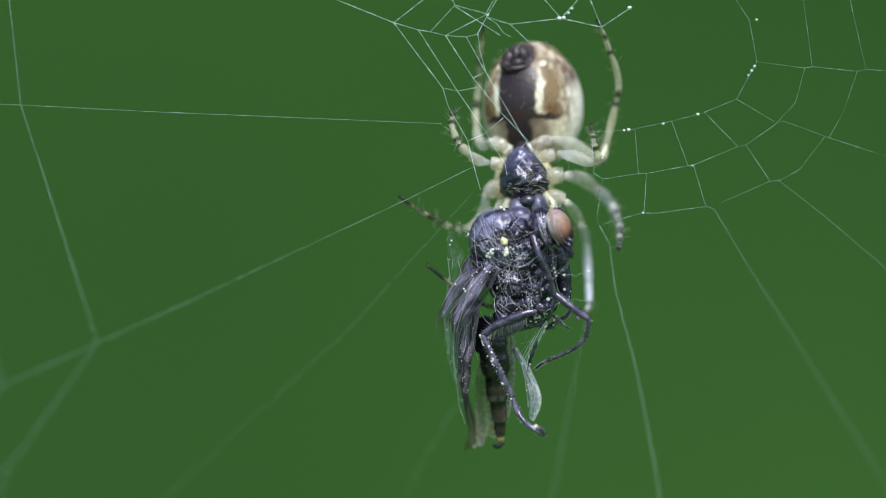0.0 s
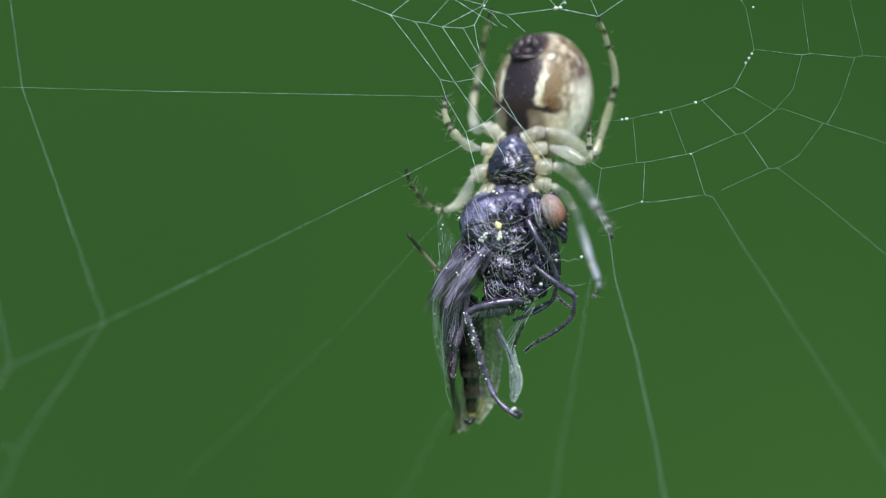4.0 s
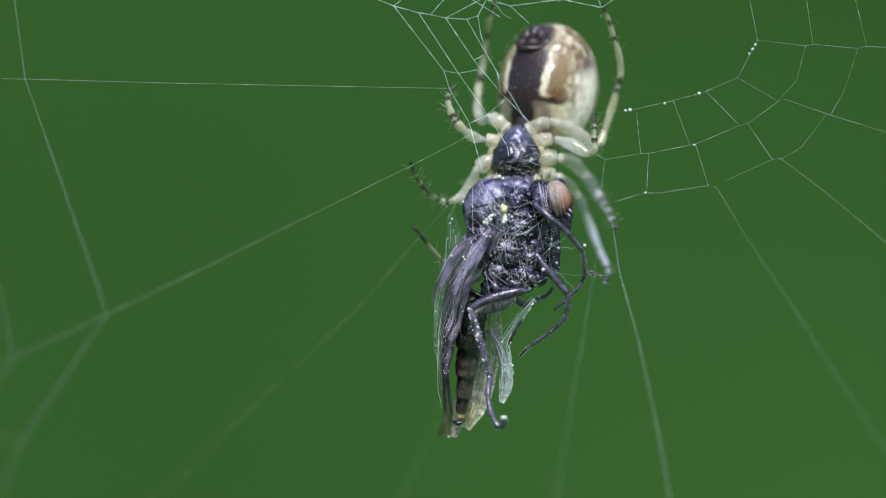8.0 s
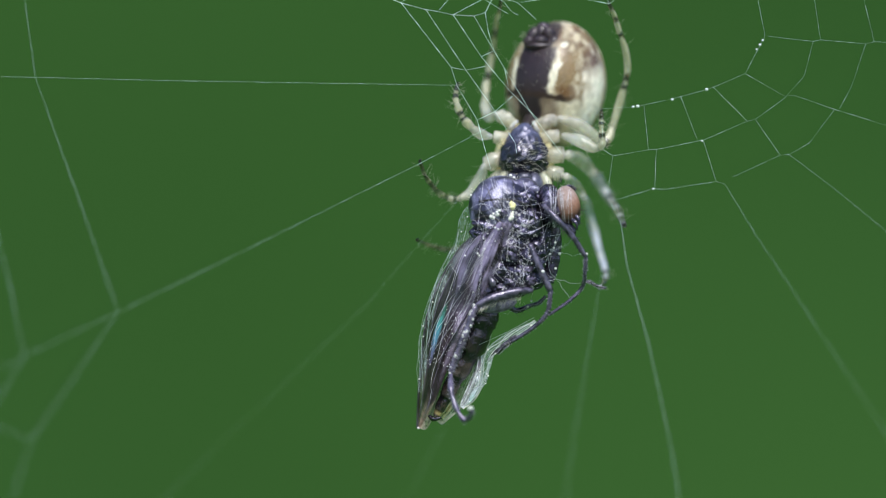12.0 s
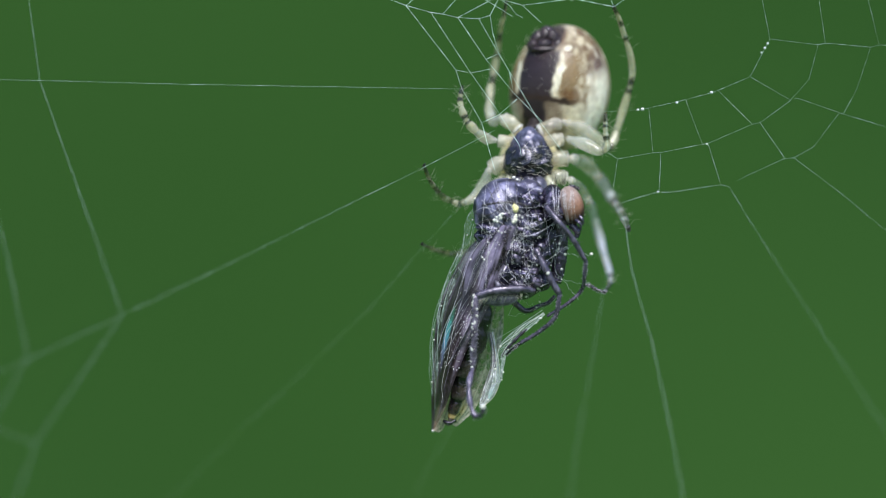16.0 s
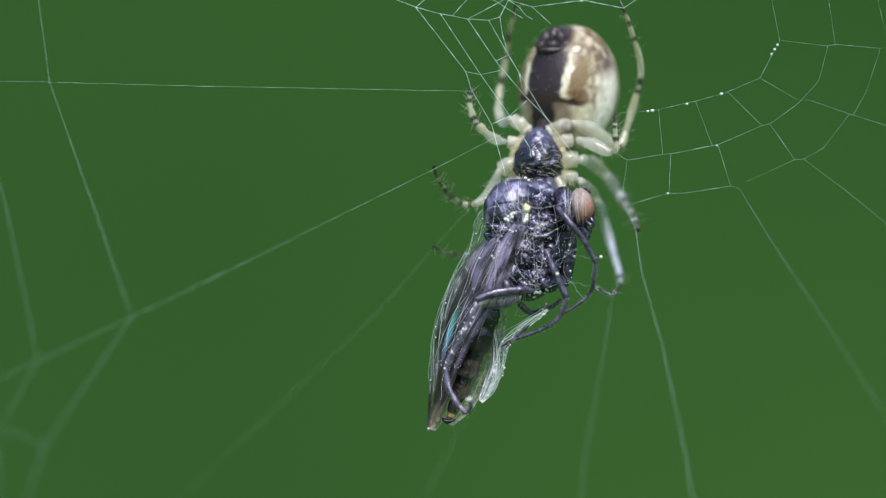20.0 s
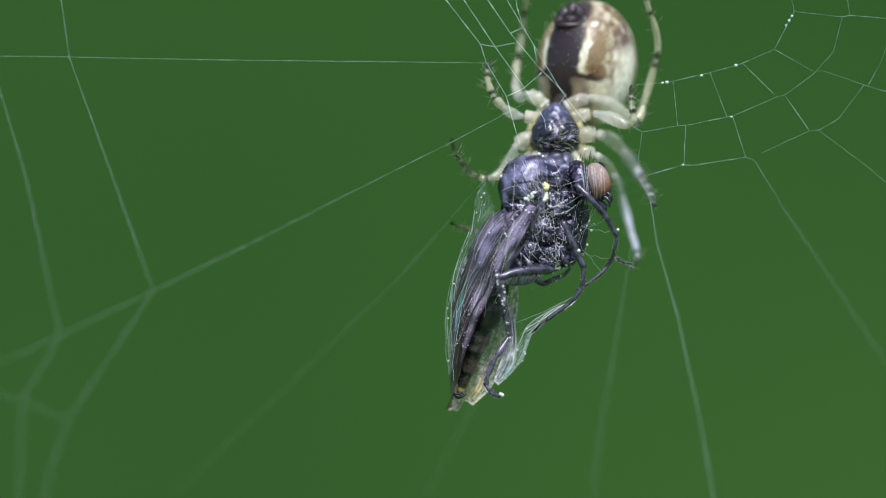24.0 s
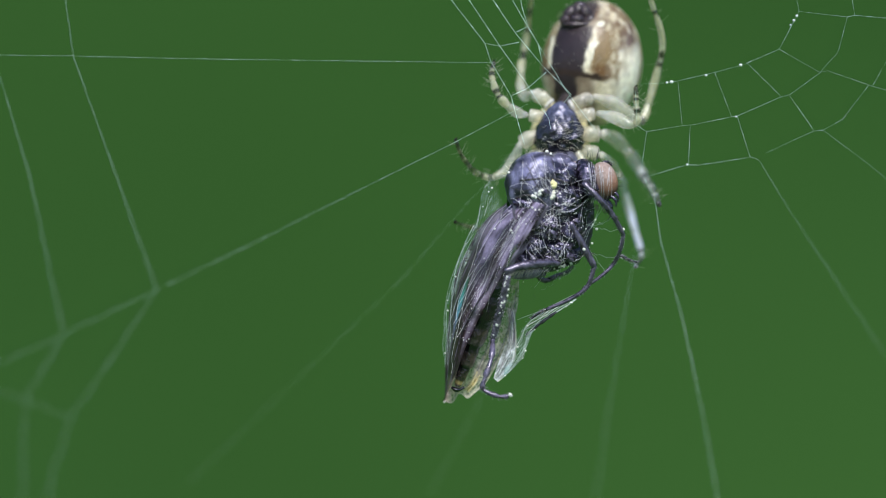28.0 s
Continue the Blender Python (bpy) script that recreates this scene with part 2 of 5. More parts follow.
def grain(at, r, tone=(0.8, 0.8, 0.76), squash=1.0):
    """A tiny rounded grain of eight faces, split once."""
    ways = [Vector(w) for w in ((1, 0, 0), (-1, 0, 0), (0, 1, 0), (0, -1, 0), (0, 0, 1), (0, 0, -1))]
    places = [at + w * r * UNIT * (squash if w.z else 1) for w in ways]
    faces = []
    for i in (0, 1):
        for j in (2, 3):
            for k in (4, 5):
                n = len(places)
                for p, q in ((i, j), (j, k), (k, i)):
                    places.append(at + (ways[p] + ways[q]).normalized() * r * UNIT)
                face = [(i, n, n + 2), (n, j, n + 1), (n + 2, n + 1, k), (n, n + 1, n + 2)]
                if (i + j + k) % 2 == 0:
                    face = [tuple(reversed(f)) for f in face]
                faces += face
    return places, faces, [tone] * len(places)


def sheet(name, corners, mat, label):
    mesh = bpy.data.meshes.new(name)
    mesh.from_pydata(corners, [], [tuple(range(len(corners)))])
    mesh.materials.append(mat)
    return tagged(new(name, mesh), label, kind="structure")


# ---- distance: ground and out-of-focus greenery ----
def build_distance():
    g = sheet("ground", [(-600, -600, -1.1), (600, -600, -1.1), (600, 600, -1.1), (-600, 600, -1.1)], GRASS, "green grassy ground far below the web")
    tagged(g, category="ground")
    places, faces, n = [], [], 96
    for i in range(n + 1):
        a = math.pi * (0.12 + 0.76 * i / n)
        for k in range(25):
            h = k / 24
            r = 4.2 + 0.12 * noise.noise(Vector((i * 0.11, h * 3, 2.0))) + 0.3 * h * h
            places.append(Vector((math.cos(a) * r, math.sin(a) * r, -1.12 + 4.4 * h)))
    for i in range(n):
        for k in range(24):
            p = i * 25 + k
            faces.append((p, p + 1, p + 26, p + 25))
    mesh = bpy.data.meshes.new("backdrop")
    mesh.from_pydata(places, [], faces)
    # brightness falloff painted into the greens: dimmer at the sides, brighter low right
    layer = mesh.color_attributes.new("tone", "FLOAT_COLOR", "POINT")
    dimmed_green = [mixed((0.0270, 0.0805, 0.0182), (0.0350, 0.0985, 0.0210), 0.73 - 0.5 * p.x * p.x - 0.2 * p.z - 1.2 * p.x * p.z + 0.1 * spread(p.x * 2, p.z * 2, 1.0)) for p in places]
    layer.data.foreach_set("color", np.array([(*c, 1) for c in dimmed_green], dtype=np.float32).ravel())
    mesh.polygons.foreach_set("use_smooth", [True] * len(faces))
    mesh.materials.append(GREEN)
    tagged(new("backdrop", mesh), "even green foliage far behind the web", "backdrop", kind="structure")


build_distance()


# ---- the orb web ----
def strand(points, r=0.75, beads=0.0, lean=1.0, bow=0.0):
    """A silk thread through points on the web's plane; beads: small swellings of glue along it; bow: how far the web's sides bulge forward."""
    rows = []
    for (xa, ya), (xb, yb) in zip(points, points[1:]):
        n = max(2, int(math.hypot(xb - xa, yb - ya) / (5 if beads else 25)))
        for k in range(n):
            t = k / n
            rows.append((xa + (xb - xa) * t, ya + (yb - ya) * t))
    rows.append(points[-1])
    out = []
    for x, y in rows:
        swell = 1 + beads * max(0.0, spread(x * 0.11, y * 0.11, r * 9)) * 2
        out.append((x, y, web_depth(y) * lean - bow * (max(0.0, 600 - x) + max(0.0, x - 1280)), r * swell))
    return tube(out, steps=1, sides=5)


def build_web():
    web = thing("orb_web", (0, 0, 0), "pale silk orb web with glue drops, stretched upright in the open", "spider web")
    # capture spiral and radii above the spider
    upper = [
        [(590, -40), (703, 3), (747, 15), (768, 18), (795, 24), (832, 26), (852, 20)],
        [(703, 3), (771, -52)], [(768, 18), (811, -30), (800, -50)], [(795, 24), (866, -14)],
        [(852, 20), (867, -10), (885, -42)], [(811, -30), (866, -16), (884, -50)], [(811, -28), (892, 22)],
        [(867, -10), (886, 2), (898, 18), (910, 24)],
        [(703, 3), (792, 117), (802, 149), (838, 210), (850, 255), (862, 296)],
        [(747, 15), (818, 122), (862, 183), (905, 250), (908, 268)],
        [(795, 24), (845, 98), (895, 158), (945, 208)],
        [(832, 26), (866, 85), (935, 200), (988, 270)], [(852, 20), (857, 52), (868, 88), (886, 118), (893, 150)],
        [(792, 117), (818, 122), (852, 115)], [(845, 98), (866, 88)], [(838, 210), (868, 196), (900, 168)],
        [(932, 222), (944, 206)], [(867, -10), (909, 2), (999, -10), (1071, 4), (1120, -30)],
        [(909, 2), (942, 32)], [(968, -44), (999, -10), (1030, -46)], [(1050, -44), (1071, 4)],
    ]
    for points in upper:
        part("thread", strand(points, 0.23, 1.6), SILK, web)
    # the net on the other side
    net = [
        [(1050, 190), (1120, 186), (1198, 168), (1249, 154), (1312, 127), (1347, 60), (1332, -14), (1300, -60)],
        [(1133, 184), (1141, 262)], [(1155, 261), (1152, 330)], [(1198, 168), (1228, 246)], [(1238, 245), (1261, 318)],
        [(1255, 151), (1316, 211)], [(1330, 208), (1374, 271)], [(1058, 200), (1061, 262), (1078, 273), (1068, 345), (1092, 388)],
        [(1078, 273), (1141, 262), (1158, 261), (1226, 247), (1238, 245), (1316, 211), (1330, 208), (1385, 168)],
        [(1080, 352), (1150, 331), (1170, 332), (1261, 318), (1276, 322)], [(1290, 310), (1374, 271), (1390, 270)],
        [(1312, 127), (1382, 167), (1398, 165), (1470, 190), (1568, 220), (1640, 246)], [(1347, 60), (1432, 70), (1445, 67), (1525, 74), (1540, 70), (1640, 76)],
        [(1426, -60), (1445, 67)], [(1432, 70), (1416, 132), (1385, 166)], [(1508, -60), (1540, 70)], [(1525, 74), (1500, 150), (1478, 190)],
        [(1470, 190), (1425, 250), (1390, 270)],
    ]
    for points in net:
        far = max(p[0] for p in points) > 1400
        part("thread", strand(points, 0.065 if far else 0.09, 2.0, bow=0.3), SILK, web)
    # long radii that run down towards the camera
    radii = [
        [(1092, 388), (1104, 470), (1140, 596), (1176, 760), (1212, 960)], [(1276, 322), (1330, 410), (1430, 560), (1600, 820), (1680, 960)],
        [(1390, 270), (1470, 330), (1570, 412), (1660, 490)], [(1066, 440), (1050, 530), (1032, 640), (1008, 780), (985, 960)],
        [(850, 300), (735, 430), (640, 540), (430, 740), (250, 915)], [(872, 600), (785, 745), (740, 830), (690, 930)],
    ]
    for k, points in enumerate(radii):
        part("thread", strand(points, 0.17 if k == 0 else 0.035 if k > 3 else 0.09, lean=0.75 if k == 0 else 1.1), SILK, web)
    for x, y, r in ((1122, 185, 3.4), (1114, 186, 2.6), (1183, 173, 2.6), (1244, 155, 3.0), (1343, 68, 2.4), (1338, 76, 2.6), (1332, 84, 1.8), (1345, -14, 2.4),
                    (996, -10, 4.2), (1004, -11, 3.6), (1012, -20, 2.6), (1018, -28, 2.4), (1120, -31, 4.0), (869, -14, 2.4), (1150, 331, 2.0), (1236, 246, 1.8)):
        part("glue_drop", grain(on_web(x, y), r, squash=0.8), GLUE, web, "clear white drop of glue")
    # the sector that the spider pulls: its outer thread carries the others
    at = on_web(802, 150)
    outer = part("frame_thread", strand([(30, -60), (57, 135), (130, 340), (204, 550)], 0.15, bow=0.24), SILK, web, "slack silk frame thread", at=at)
    sector = [
        [(-220, 130), (57, 135), (300, 141), (802, 149)], [(204, 550), (380, 465), (560, 375), (738, 287), (862, 222)],
        [(204, 550), (38, 628), (-90, 686)], [(-120, 30), (-75, 165), (-22, 345), (38, 628)], [(38, 628), (-30, 745), (-38, 950)],
        [(204, 550), (130, 660), (50, 778), (22, 860), (2, 940)], [(50, 778), (-30, 745), (-120, 712)],
    ]
    for k, points in enumerate(sector):
        part("thread", strand(points, 0.095 if k == 0 else 0.085 if k == 1 else 0.14, 2.0 if k < 2 else 0.0, bow=0.0 if k == 0 else 0.24), SILK, outer)
    return outer


SECTOR = build_web()


# ---- the spider ----
INK, SLATE, ASH = (0.006, 0.004, 0.010), (0.052, 0.044, 0.086), (0.14, 0.12, 0.21)


def fly_tone(lo=INK, hi=SLATE, size=5.0):
    return lambda u, v, w: mixed(lo, hi, 0.22 + 2.2 * spread(u * size, v * size, w * size + 3))


CREAM, OLIVE, SOOT = (0.80, 0.77, 0.57), (0.52, 0.54, 0.34), (0.018, 0.015, 0.014)
MILK, HONEY = (0.93, 0.92, 0.84), (0.90, 0.84, 0.62)


def banded(bands, lo=CREAM, hi=OLIVE, dark=SOOT):
    """Pale leg colour with dark rings: rows of (middle, half width) along the segment."""
    def tone(s, a):
        c = mixed(lo, hi, s * 0.8 + 0.25 * math.sin(a * 2 + s * 9))
        for mid, half in bands:
            c = mixed(c, dark, step(half, half * 0.55, abs(s - mid + 0.03 * math.sin(a * 3))) * 0.92)
        return c
    return tone


def segment_hairs(rows, count, length, r, seed, splay=0.8):
    """Fine hairs that stand off a leg segment, leaning towards its tip."""
    rnd = random.Random(seed)
    line = curve_through(rows, 6)
    out = []
    for _ in range(count):
        i = rnd.randrange(len(line) - 1)
        a, b = V(*line[i][:3]), V(*line[i + 1][:3])
        way = (b - a).normalized()
        off = Vector((rnd.gauss(0, 1), rnd.gauss(0, 0.6), rnd.gauss(0, 1)))
        off = (off - way * off.dot(way)).normalized()
        root = a + off * line[i][3] * 0.9 * UNIT
        out.append(hair(root, root + (off * splay + way * 0.6) * length * rnd.uniform(0.5, 1.2) * UNIT, r, 0.5))
    return joined(out)


def build_leg(spider, coxa, segments, seed, label, hairs=1.0, slim=0.76, back=0.0, hue=(CREAM, OLIVE), glass=False, skin=LEG):
    """A jointed leg: the femur is the leg's own mesh, the other segments hang on it. segments: name, rows, bands."""
    coxa = [(x, y, d + 14, r) for x, y, d, r in coxa]
    (xa, ya, da, ra), (xm, ym, dm, rm), (xb, yb, db, rb) = coxa
    block = [(xa, ya, da, rm * 0.70), ((xa + xm) / 2, (ya + ym) / 2, (da + dm) / 2, rm * 0.80), (xm, ym, dm, rm * 0.84),
             (xm * 0.45 + xb * 0.55, ym * 0.45 + yb * 0.55, dm * 0.45 + db * 0.55, rm * 0.82), (xm * 0.3 + xb * 0.7, ym * 0.3 + yb * 0.7, dm * 0.3 + db * 0.7, rm * 0.62)]
    segments = [(name, [(x, y, d, r * slim) for x, y, d, r in rows], bands) for k, (name, rows, bands) in enumerate(segments)]
    arched = []
    for k, (name, rows, bands) in enumerate(segments):
        share = [(k + i / (len(rows) - 1)) / len(segments) for i in range(len(rows))]
        arched.append((name, [(x, y, d + back * math.sin(math.pi * s), r) for (x, y, d, r), s in zip(rows, share)], bands))
        arched[-1] = (name, [(x, y, d, r * (0.78 if i in (0, len(rows) - 1) and name != "tarsus" else 1.04)) for i, (x, y, d, r) in enumerate(arched[-1][1])], bands)
    segments = arched
    x, y, d, r = segments[0][1][0]
    segments[0][1][0] = (x, y, d, r * 0.86)
    at = V(*coxa[0][:3])
    first = segments[0]
    leg = part("leg", tube(first[1], 6, 12, banded(first[2], MILK, CREAM), rough=0.08), FEMUR, spider, label, at=at)
    part("coxa", tube(block, 4, 16, banded([], HONEY, MILK), rough=0.14), COXA, leg, "yellowish glassy hip segment")
    # near-white rings added for the highlights along the hip joints
    for k, w in ((0, 0.2), (3, 0.82)):
        x, y, d, r = block[k]
        x2, y2, d2, _r = block[k + 1]
        part("joint_glint", tube([(x + (x2 - x) * q, y + (y2 - y) * q, d + (d2 - d) * q, rm * (0.86 if q == 0.3 else 0.76)) for q in (0.0, 0.3, 0.6)], 3, 16, plain(0.98, 0.97, 0.92)), LEG, leg, "white ring modelled for the highlight at the hip joint")
    x, y, d, r = first[1][0]
    part("trochanter", egg(x, y, d, r * 0.92, r * 0.98, r * 0.9, tone=plain(*MILK), rings=10, sides=14, rough=0.3, grain=0.1), COXA, leg)
    for k, (name, rows, bands) in enumerate(segments[1:]):
        part(name, tube(rows, 6, 10, banded(bands, *hue), rough=0.1), FEMUR if glass and name in ("patella", "tibia") else skin, leg)
    every = [r for s in segments for r in s[1]]
    part("leg_hair", segment_hairs(every, int(46 * hairs), 22, 0.15, seed), HAIR, leg, "fine pale leg hair", kind="stuff")
    tip = segments[-1][1][-1]
    claw = [(tip[0], tip[1], tip[2], 2.4), (tip[0] + 1.5, tip[1] - 3, tip[2] - 3, 1.2), (tip[0] + 4, tip[1] - 3, tip[2] - 5, 0.4)]
    part("claw", tube(claw, 3, 5, plain(*SOOT)), LEG, leg)
    return leg


def belly_tone(u, v, w):
    """Underside of the abdomen: dark middle field between two white commas, brown flanks, cream rim."""
    n1, n2 = 2 * spread(u * 2.6, v * 2.6, w * 2.6, 1.3), 2 * spread(u * 8.0, v * 8.0, w * 8.0 + 4.0)
    n3 = 2 * spread(u * 22.0, v * 22.0, w * 22.0 + 9.0)
    cream, brown, dark, white = (0.70, 0.62, 0.44), (0.20, 0.128, 0.050), (0.022, 0.014, 0.017), (0.80, 0.76, 0.60)
    if w < -0.2:
        return mixed(cream, brown, 0.4 + 0.4 * n1)
    side = abs(math.atan2(u, max(w, 0.02))) / 1.57 + 0.0 * u
    side = min(1.0, math.hypot(side * math.sqrt(max(0.0, 1 - v * v)), 0.0))
    c = mixed(cream, (0.92, 0.88, 0.74), step(0.45, 0.8, side) + 0.25 * n2)
    flank = step(0.24, 0.36, side + 0.04 * n1) * step(0.95, 0.60, side + 0.12 * n1 + 0.10 * n2 - 0.15 * step(0.2, 0.6, v)) * step(-0.34, -0.04, v + 0.14 * n1)
    c = mixed(c, brown, min(0.95, flank * (0.78 + 0.45 * n1 + 0.42 * n2 + 0.22 * n3)))
    edge = step(0.62, 0.72, side + 0.06 * n1) * step(1.0, 0.86, side) * step(0.05, 0.45, v)
    c = mixed(c, (0.15, 0.10, 0.085), edge * (0.75 + 0.4 * n2))
    c = mixed(c, (0.16, 0.10, 0.06), step(0.40, 0.62, v) * step(0.97, 0.88, v) * (0.5 + 0.5 * n2 + 0.2 * n1))
    blot = step(0.20, 0.06, math.hypot((side - 0.50) * 0.8, v + 0.16) + 0.06 * n2)
    c = mixed(c, (0.12, 0.05, 0.014), blot * 0.8)
    low = step(0.50, 0.22, side + 0.07 * n1) * step(-0.17, -0.26, v)
    c = mixed(c, (0.10, 0.058, 0.035), low * 0.85)
    field = step(0.285, 0.235, side + 0.015 * n2) * step(0.60, 0.50, v) * step(-0.26, -0.20, v)
    c = mixed(c, (0.028, 0.017, 0.021), field)
    c = mixed(c, dark, step(0.19, 0.14, side + 0.02 * n2) * step(-0.16, -0.26, v))
    bar = step(0.06, 0.03, abs(v + 0.215 + 0.06 * side + 0.015 * n2)) * step(0.62, 0.44, side + 0.05 * n1)
    c = mixed(c, (0.030, 0.015, 0.011), bar)
    hook = 0.298 + 0.05 * step(0.18, 0.36, v) - 0.035 * step(0.05, -0.2, v)
    width = 0.042 + 0.022 * step(-0.1, 0.3, v)
    comma = step(width, width * 0.6, abs(side - hook + 0.012 * n2)) * step(0.40, 0.30, v + 0.05 * n2) * step(-0.16, -0.04, v)
    c = mixed(c, white, comma)
    spot = step(0.06, 0.03, math.hypot(side - 0.33, (v - 0.60) * 0.9) + 0.012 * n2)
    c = mixed(c, white, spot * 0.95)
    crown = step(0.36, 0.27, math.hypot((u - 0.02) * 1.1, (v - 0.70) * 1.1) + 0.03 * n2)
    c = mixed(c, (0.034, 0.021, 0.022), crown * 0.95)
    return tuple(max(0.006, q * (1 + 0.10 * n2 + 0.08 * n3)) for q in c)


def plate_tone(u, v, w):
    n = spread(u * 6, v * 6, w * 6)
    # black plate with its bluish sheen painted into the upper half
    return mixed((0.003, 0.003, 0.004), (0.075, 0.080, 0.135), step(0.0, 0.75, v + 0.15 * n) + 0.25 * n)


def build_spider():
    spider = thing("spider", V(921, 262, 60), "small orb-weaver spider with banded pale legs, hanging head down", "spider")
    # head and breast
    part("cephalothorax", egg(921, 280, 122, 55, 64, 36, tone=plain(0.82, 0.74, 0.44), rough=0.06), BELLY, spider, "pale yellowish back shield")
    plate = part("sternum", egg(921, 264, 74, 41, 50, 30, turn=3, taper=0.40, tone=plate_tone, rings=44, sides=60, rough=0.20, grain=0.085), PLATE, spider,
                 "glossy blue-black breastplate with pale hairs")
    rnd = random.Random(5)
    fine = []
    for _ in range(120):
        a, q = rnd.uniform(0, 2 * math.pi), math.sqrt(rnd.random()) * 0.86
        u, v = q * math.cos(a), q * math.sin(a)
        if v > 0.25:
            continue
        k = 1 - 0.42 * v
        x, y, d = 921 + u * 41 * k, 264 - v * 52, 74 - 30 * k * math.sqrt(max(0, 1 - u * u - v * v)) - 0.5
        lean = rnd.gauss(-0.3, 0.22) + 0.7 * u * u - 0.5 * v
        ln = rnd.uniform(9, 17)
        fine.append(tube([(x, y, d, 0.2), (x + ln * 0.5 * math.cos(lean), y + ln * 0.45 * math.sin(lean) - 1, d - 2, 0.2),
                          (x + ln * math.cos(lean), y + ln * math.sin(lean), d - 2, 0.12)], 1, 3))
    part("sternum_hair", joined(fine), HAIR, plate, "short pale hairs lying on the breastplate", kind="stuff")
    part("labium", egg(922, 313, 50, 17, 11, 12, tone=plain(0.035, 0.034, 0.045), rings=12, sides=18, rough=0.1), PLATE, spider)
    for x, turn in ((903, -12), (938, 10)):
        jaw = part("chelicera", egg(x, 327, 58, 17, 24, 18, turn=turn, tone=plain(0.09, 0.09, 0.13), rings=14, sides=20, rough=0.06), DOME, spider, "grey-blue glossy jaw")
        part("fang", tube([(x, 345, 50, 4), (x + 2, 352, 40, 2.6), (x + 4, 356, 30, 0.6)], 4, 7, plain(0.06, 0.02, 0.012)), PLATE, jaw)
    for side in (-1, 1):
        part("pedipalp", tube([(921 + side * 32, 305, 70, 8), (921 + side * 44, 328, 62, 8), (921 + side * 38, 352, 50, 6), (921 + side * 30, 366, 40, 4)], 5, 10,
                              banded([(0.9, 0.12)]), rough=0.1), LEG, spider, "short pale feeler beside the jaws")
    # abdomen
    part("pedicel", tube([(925, 226, 96, 13), (932, 212, 112, 12), (940, 200, 125, 16)], 4, 12, plain(0.03, 0.022, 0.022)), BELLY, spider)
    abdomen = part("abdomen", egg(978, 148, 172, 92, 116, 90, turn=7, roll=-33, taper=0.03, tone=belly_tone, rings=110, sides=150, rough=0.012, grain=0.02), BELLY,
                   spider, "egg-shaped abdomen, dark belly field between two white commas, brown flanks", at=V(977, 148, 172))
    for x, y, d, wide, high, turn in ((938, 60, 126, 12, 17, 34), (967, 59, 122, 12, 17, -30), (952, 54, 122, 10, 14, 2), (931, 73, 120, 13, 11, 60), (974, 72, 116, 13, 11, -58), (953, 79, 110, 27, 7, 0), (952, 70, 112, 14, 10, 0)):
        part("spinneret", egg(x, y, d, wide, high, 11, turn=turn, tone=fly_tone((0.02, 0.014, 0.018), (0.07, 0.05, 0.06), 3.0), rings=14, sides=20, rough=0.2, grain=0.12), BELLY, abdomen,
             "dark cone-shaped spinneret")
    part("anal_tubercle", egg(956, 45, 134, 14, 8, 10, tone=plain(0.05, 0.032, 0.03), rings=10, sides=16, rough=0.15), PLATE, abdomen)
    down = []
    for _ in range(240):
        a, b = rnd.uniform(0, 2 * math.pi), rnd.uniform(-0.9, 0.9)
        q = math.sqrt(1 - b * b)
        way = Vector((q * math.cos(a), -abs(q * math.sin(a)), b))
        root = V(977, 148, 172) + Vector((way.x * 89, way.y * 90, way.z * 116)) * UNIT
        down.append(hair(root, root + (way * 1.0 + Vector((0, 0, 0.5))) * rnd.uniform(4, 9) * UNIT, 0.3))
    part("abdomen_down", joined(down), HAIR, abdomen, "very fine pale down", kind="stuff")
    # legs, from the rear pair to the front pair on either side
    legs = {}
    legs["L4"] = build_leg(spider, [(905, 222, 82, 12), (890, 208, 84, 15), (874, 200, 98, 12)], [
        ("femur", [(874, 200, 98, 11), (860, 206, 120, 13), (853, 188, 140, 12), (853, 165, 145, 10)], []),
        ("patella", [(853, 166, 145, 10), (854, 150, 146, 10), (857, 136, 146, 9)], [(0.95, 0.2)]),
        ("tibia", [(857, 137, 146, 9), (862, 108, 144, 8.5), (866, 84, 140, 8)], [(0.08, 0.14), (0.95, 0.16)]),
        ("metatarsus", [(866, 85, 140, 8), (869, 55, 112, 7), (873, 30, 88, 6.5)], [(0.5, 0.16)]),
        ("tarsus", [(873, 31, 88, 6), (877, 16, 70, 5), (880, -4, 45, 4)], [(0.75, 0.4)])], 11, "pale hind leg with dark rings reaching up the web", back=55)
    legs["L3"] = build_leg(spider, [(897, 244, 70, 11), (880, 242, 64, 14), (862, 240, 66, 11)], [
        ("femur", [(862, 240, 66, 11), (846, 236, 58, 13), (828, 224, 50, 11)], []),
        ("patella", [(829, 224, 50, 11), (820, 216, 46, 11), (812, 206, 44, 9)], [(0.95, 0.2)]),
        ("tibia", [(812, 207, 44, 9), (806, 194, 43, 9), (802, 180, 43, 8)], [(0.3, 0.18)]),
        ("metatarsus", [(802, 181, 43, 8), (800, 170, 43, 7), (801, 160, 43, 6)], [(0.6, 0.24)]),
        ("tarsus", [(801, 161, 43, 6), (802, 155, 43, 5.5), (803, 147, 43, 4)], [(0.6, 0.6)])], 12, "short pale leg with a sooty foot", 1.4)
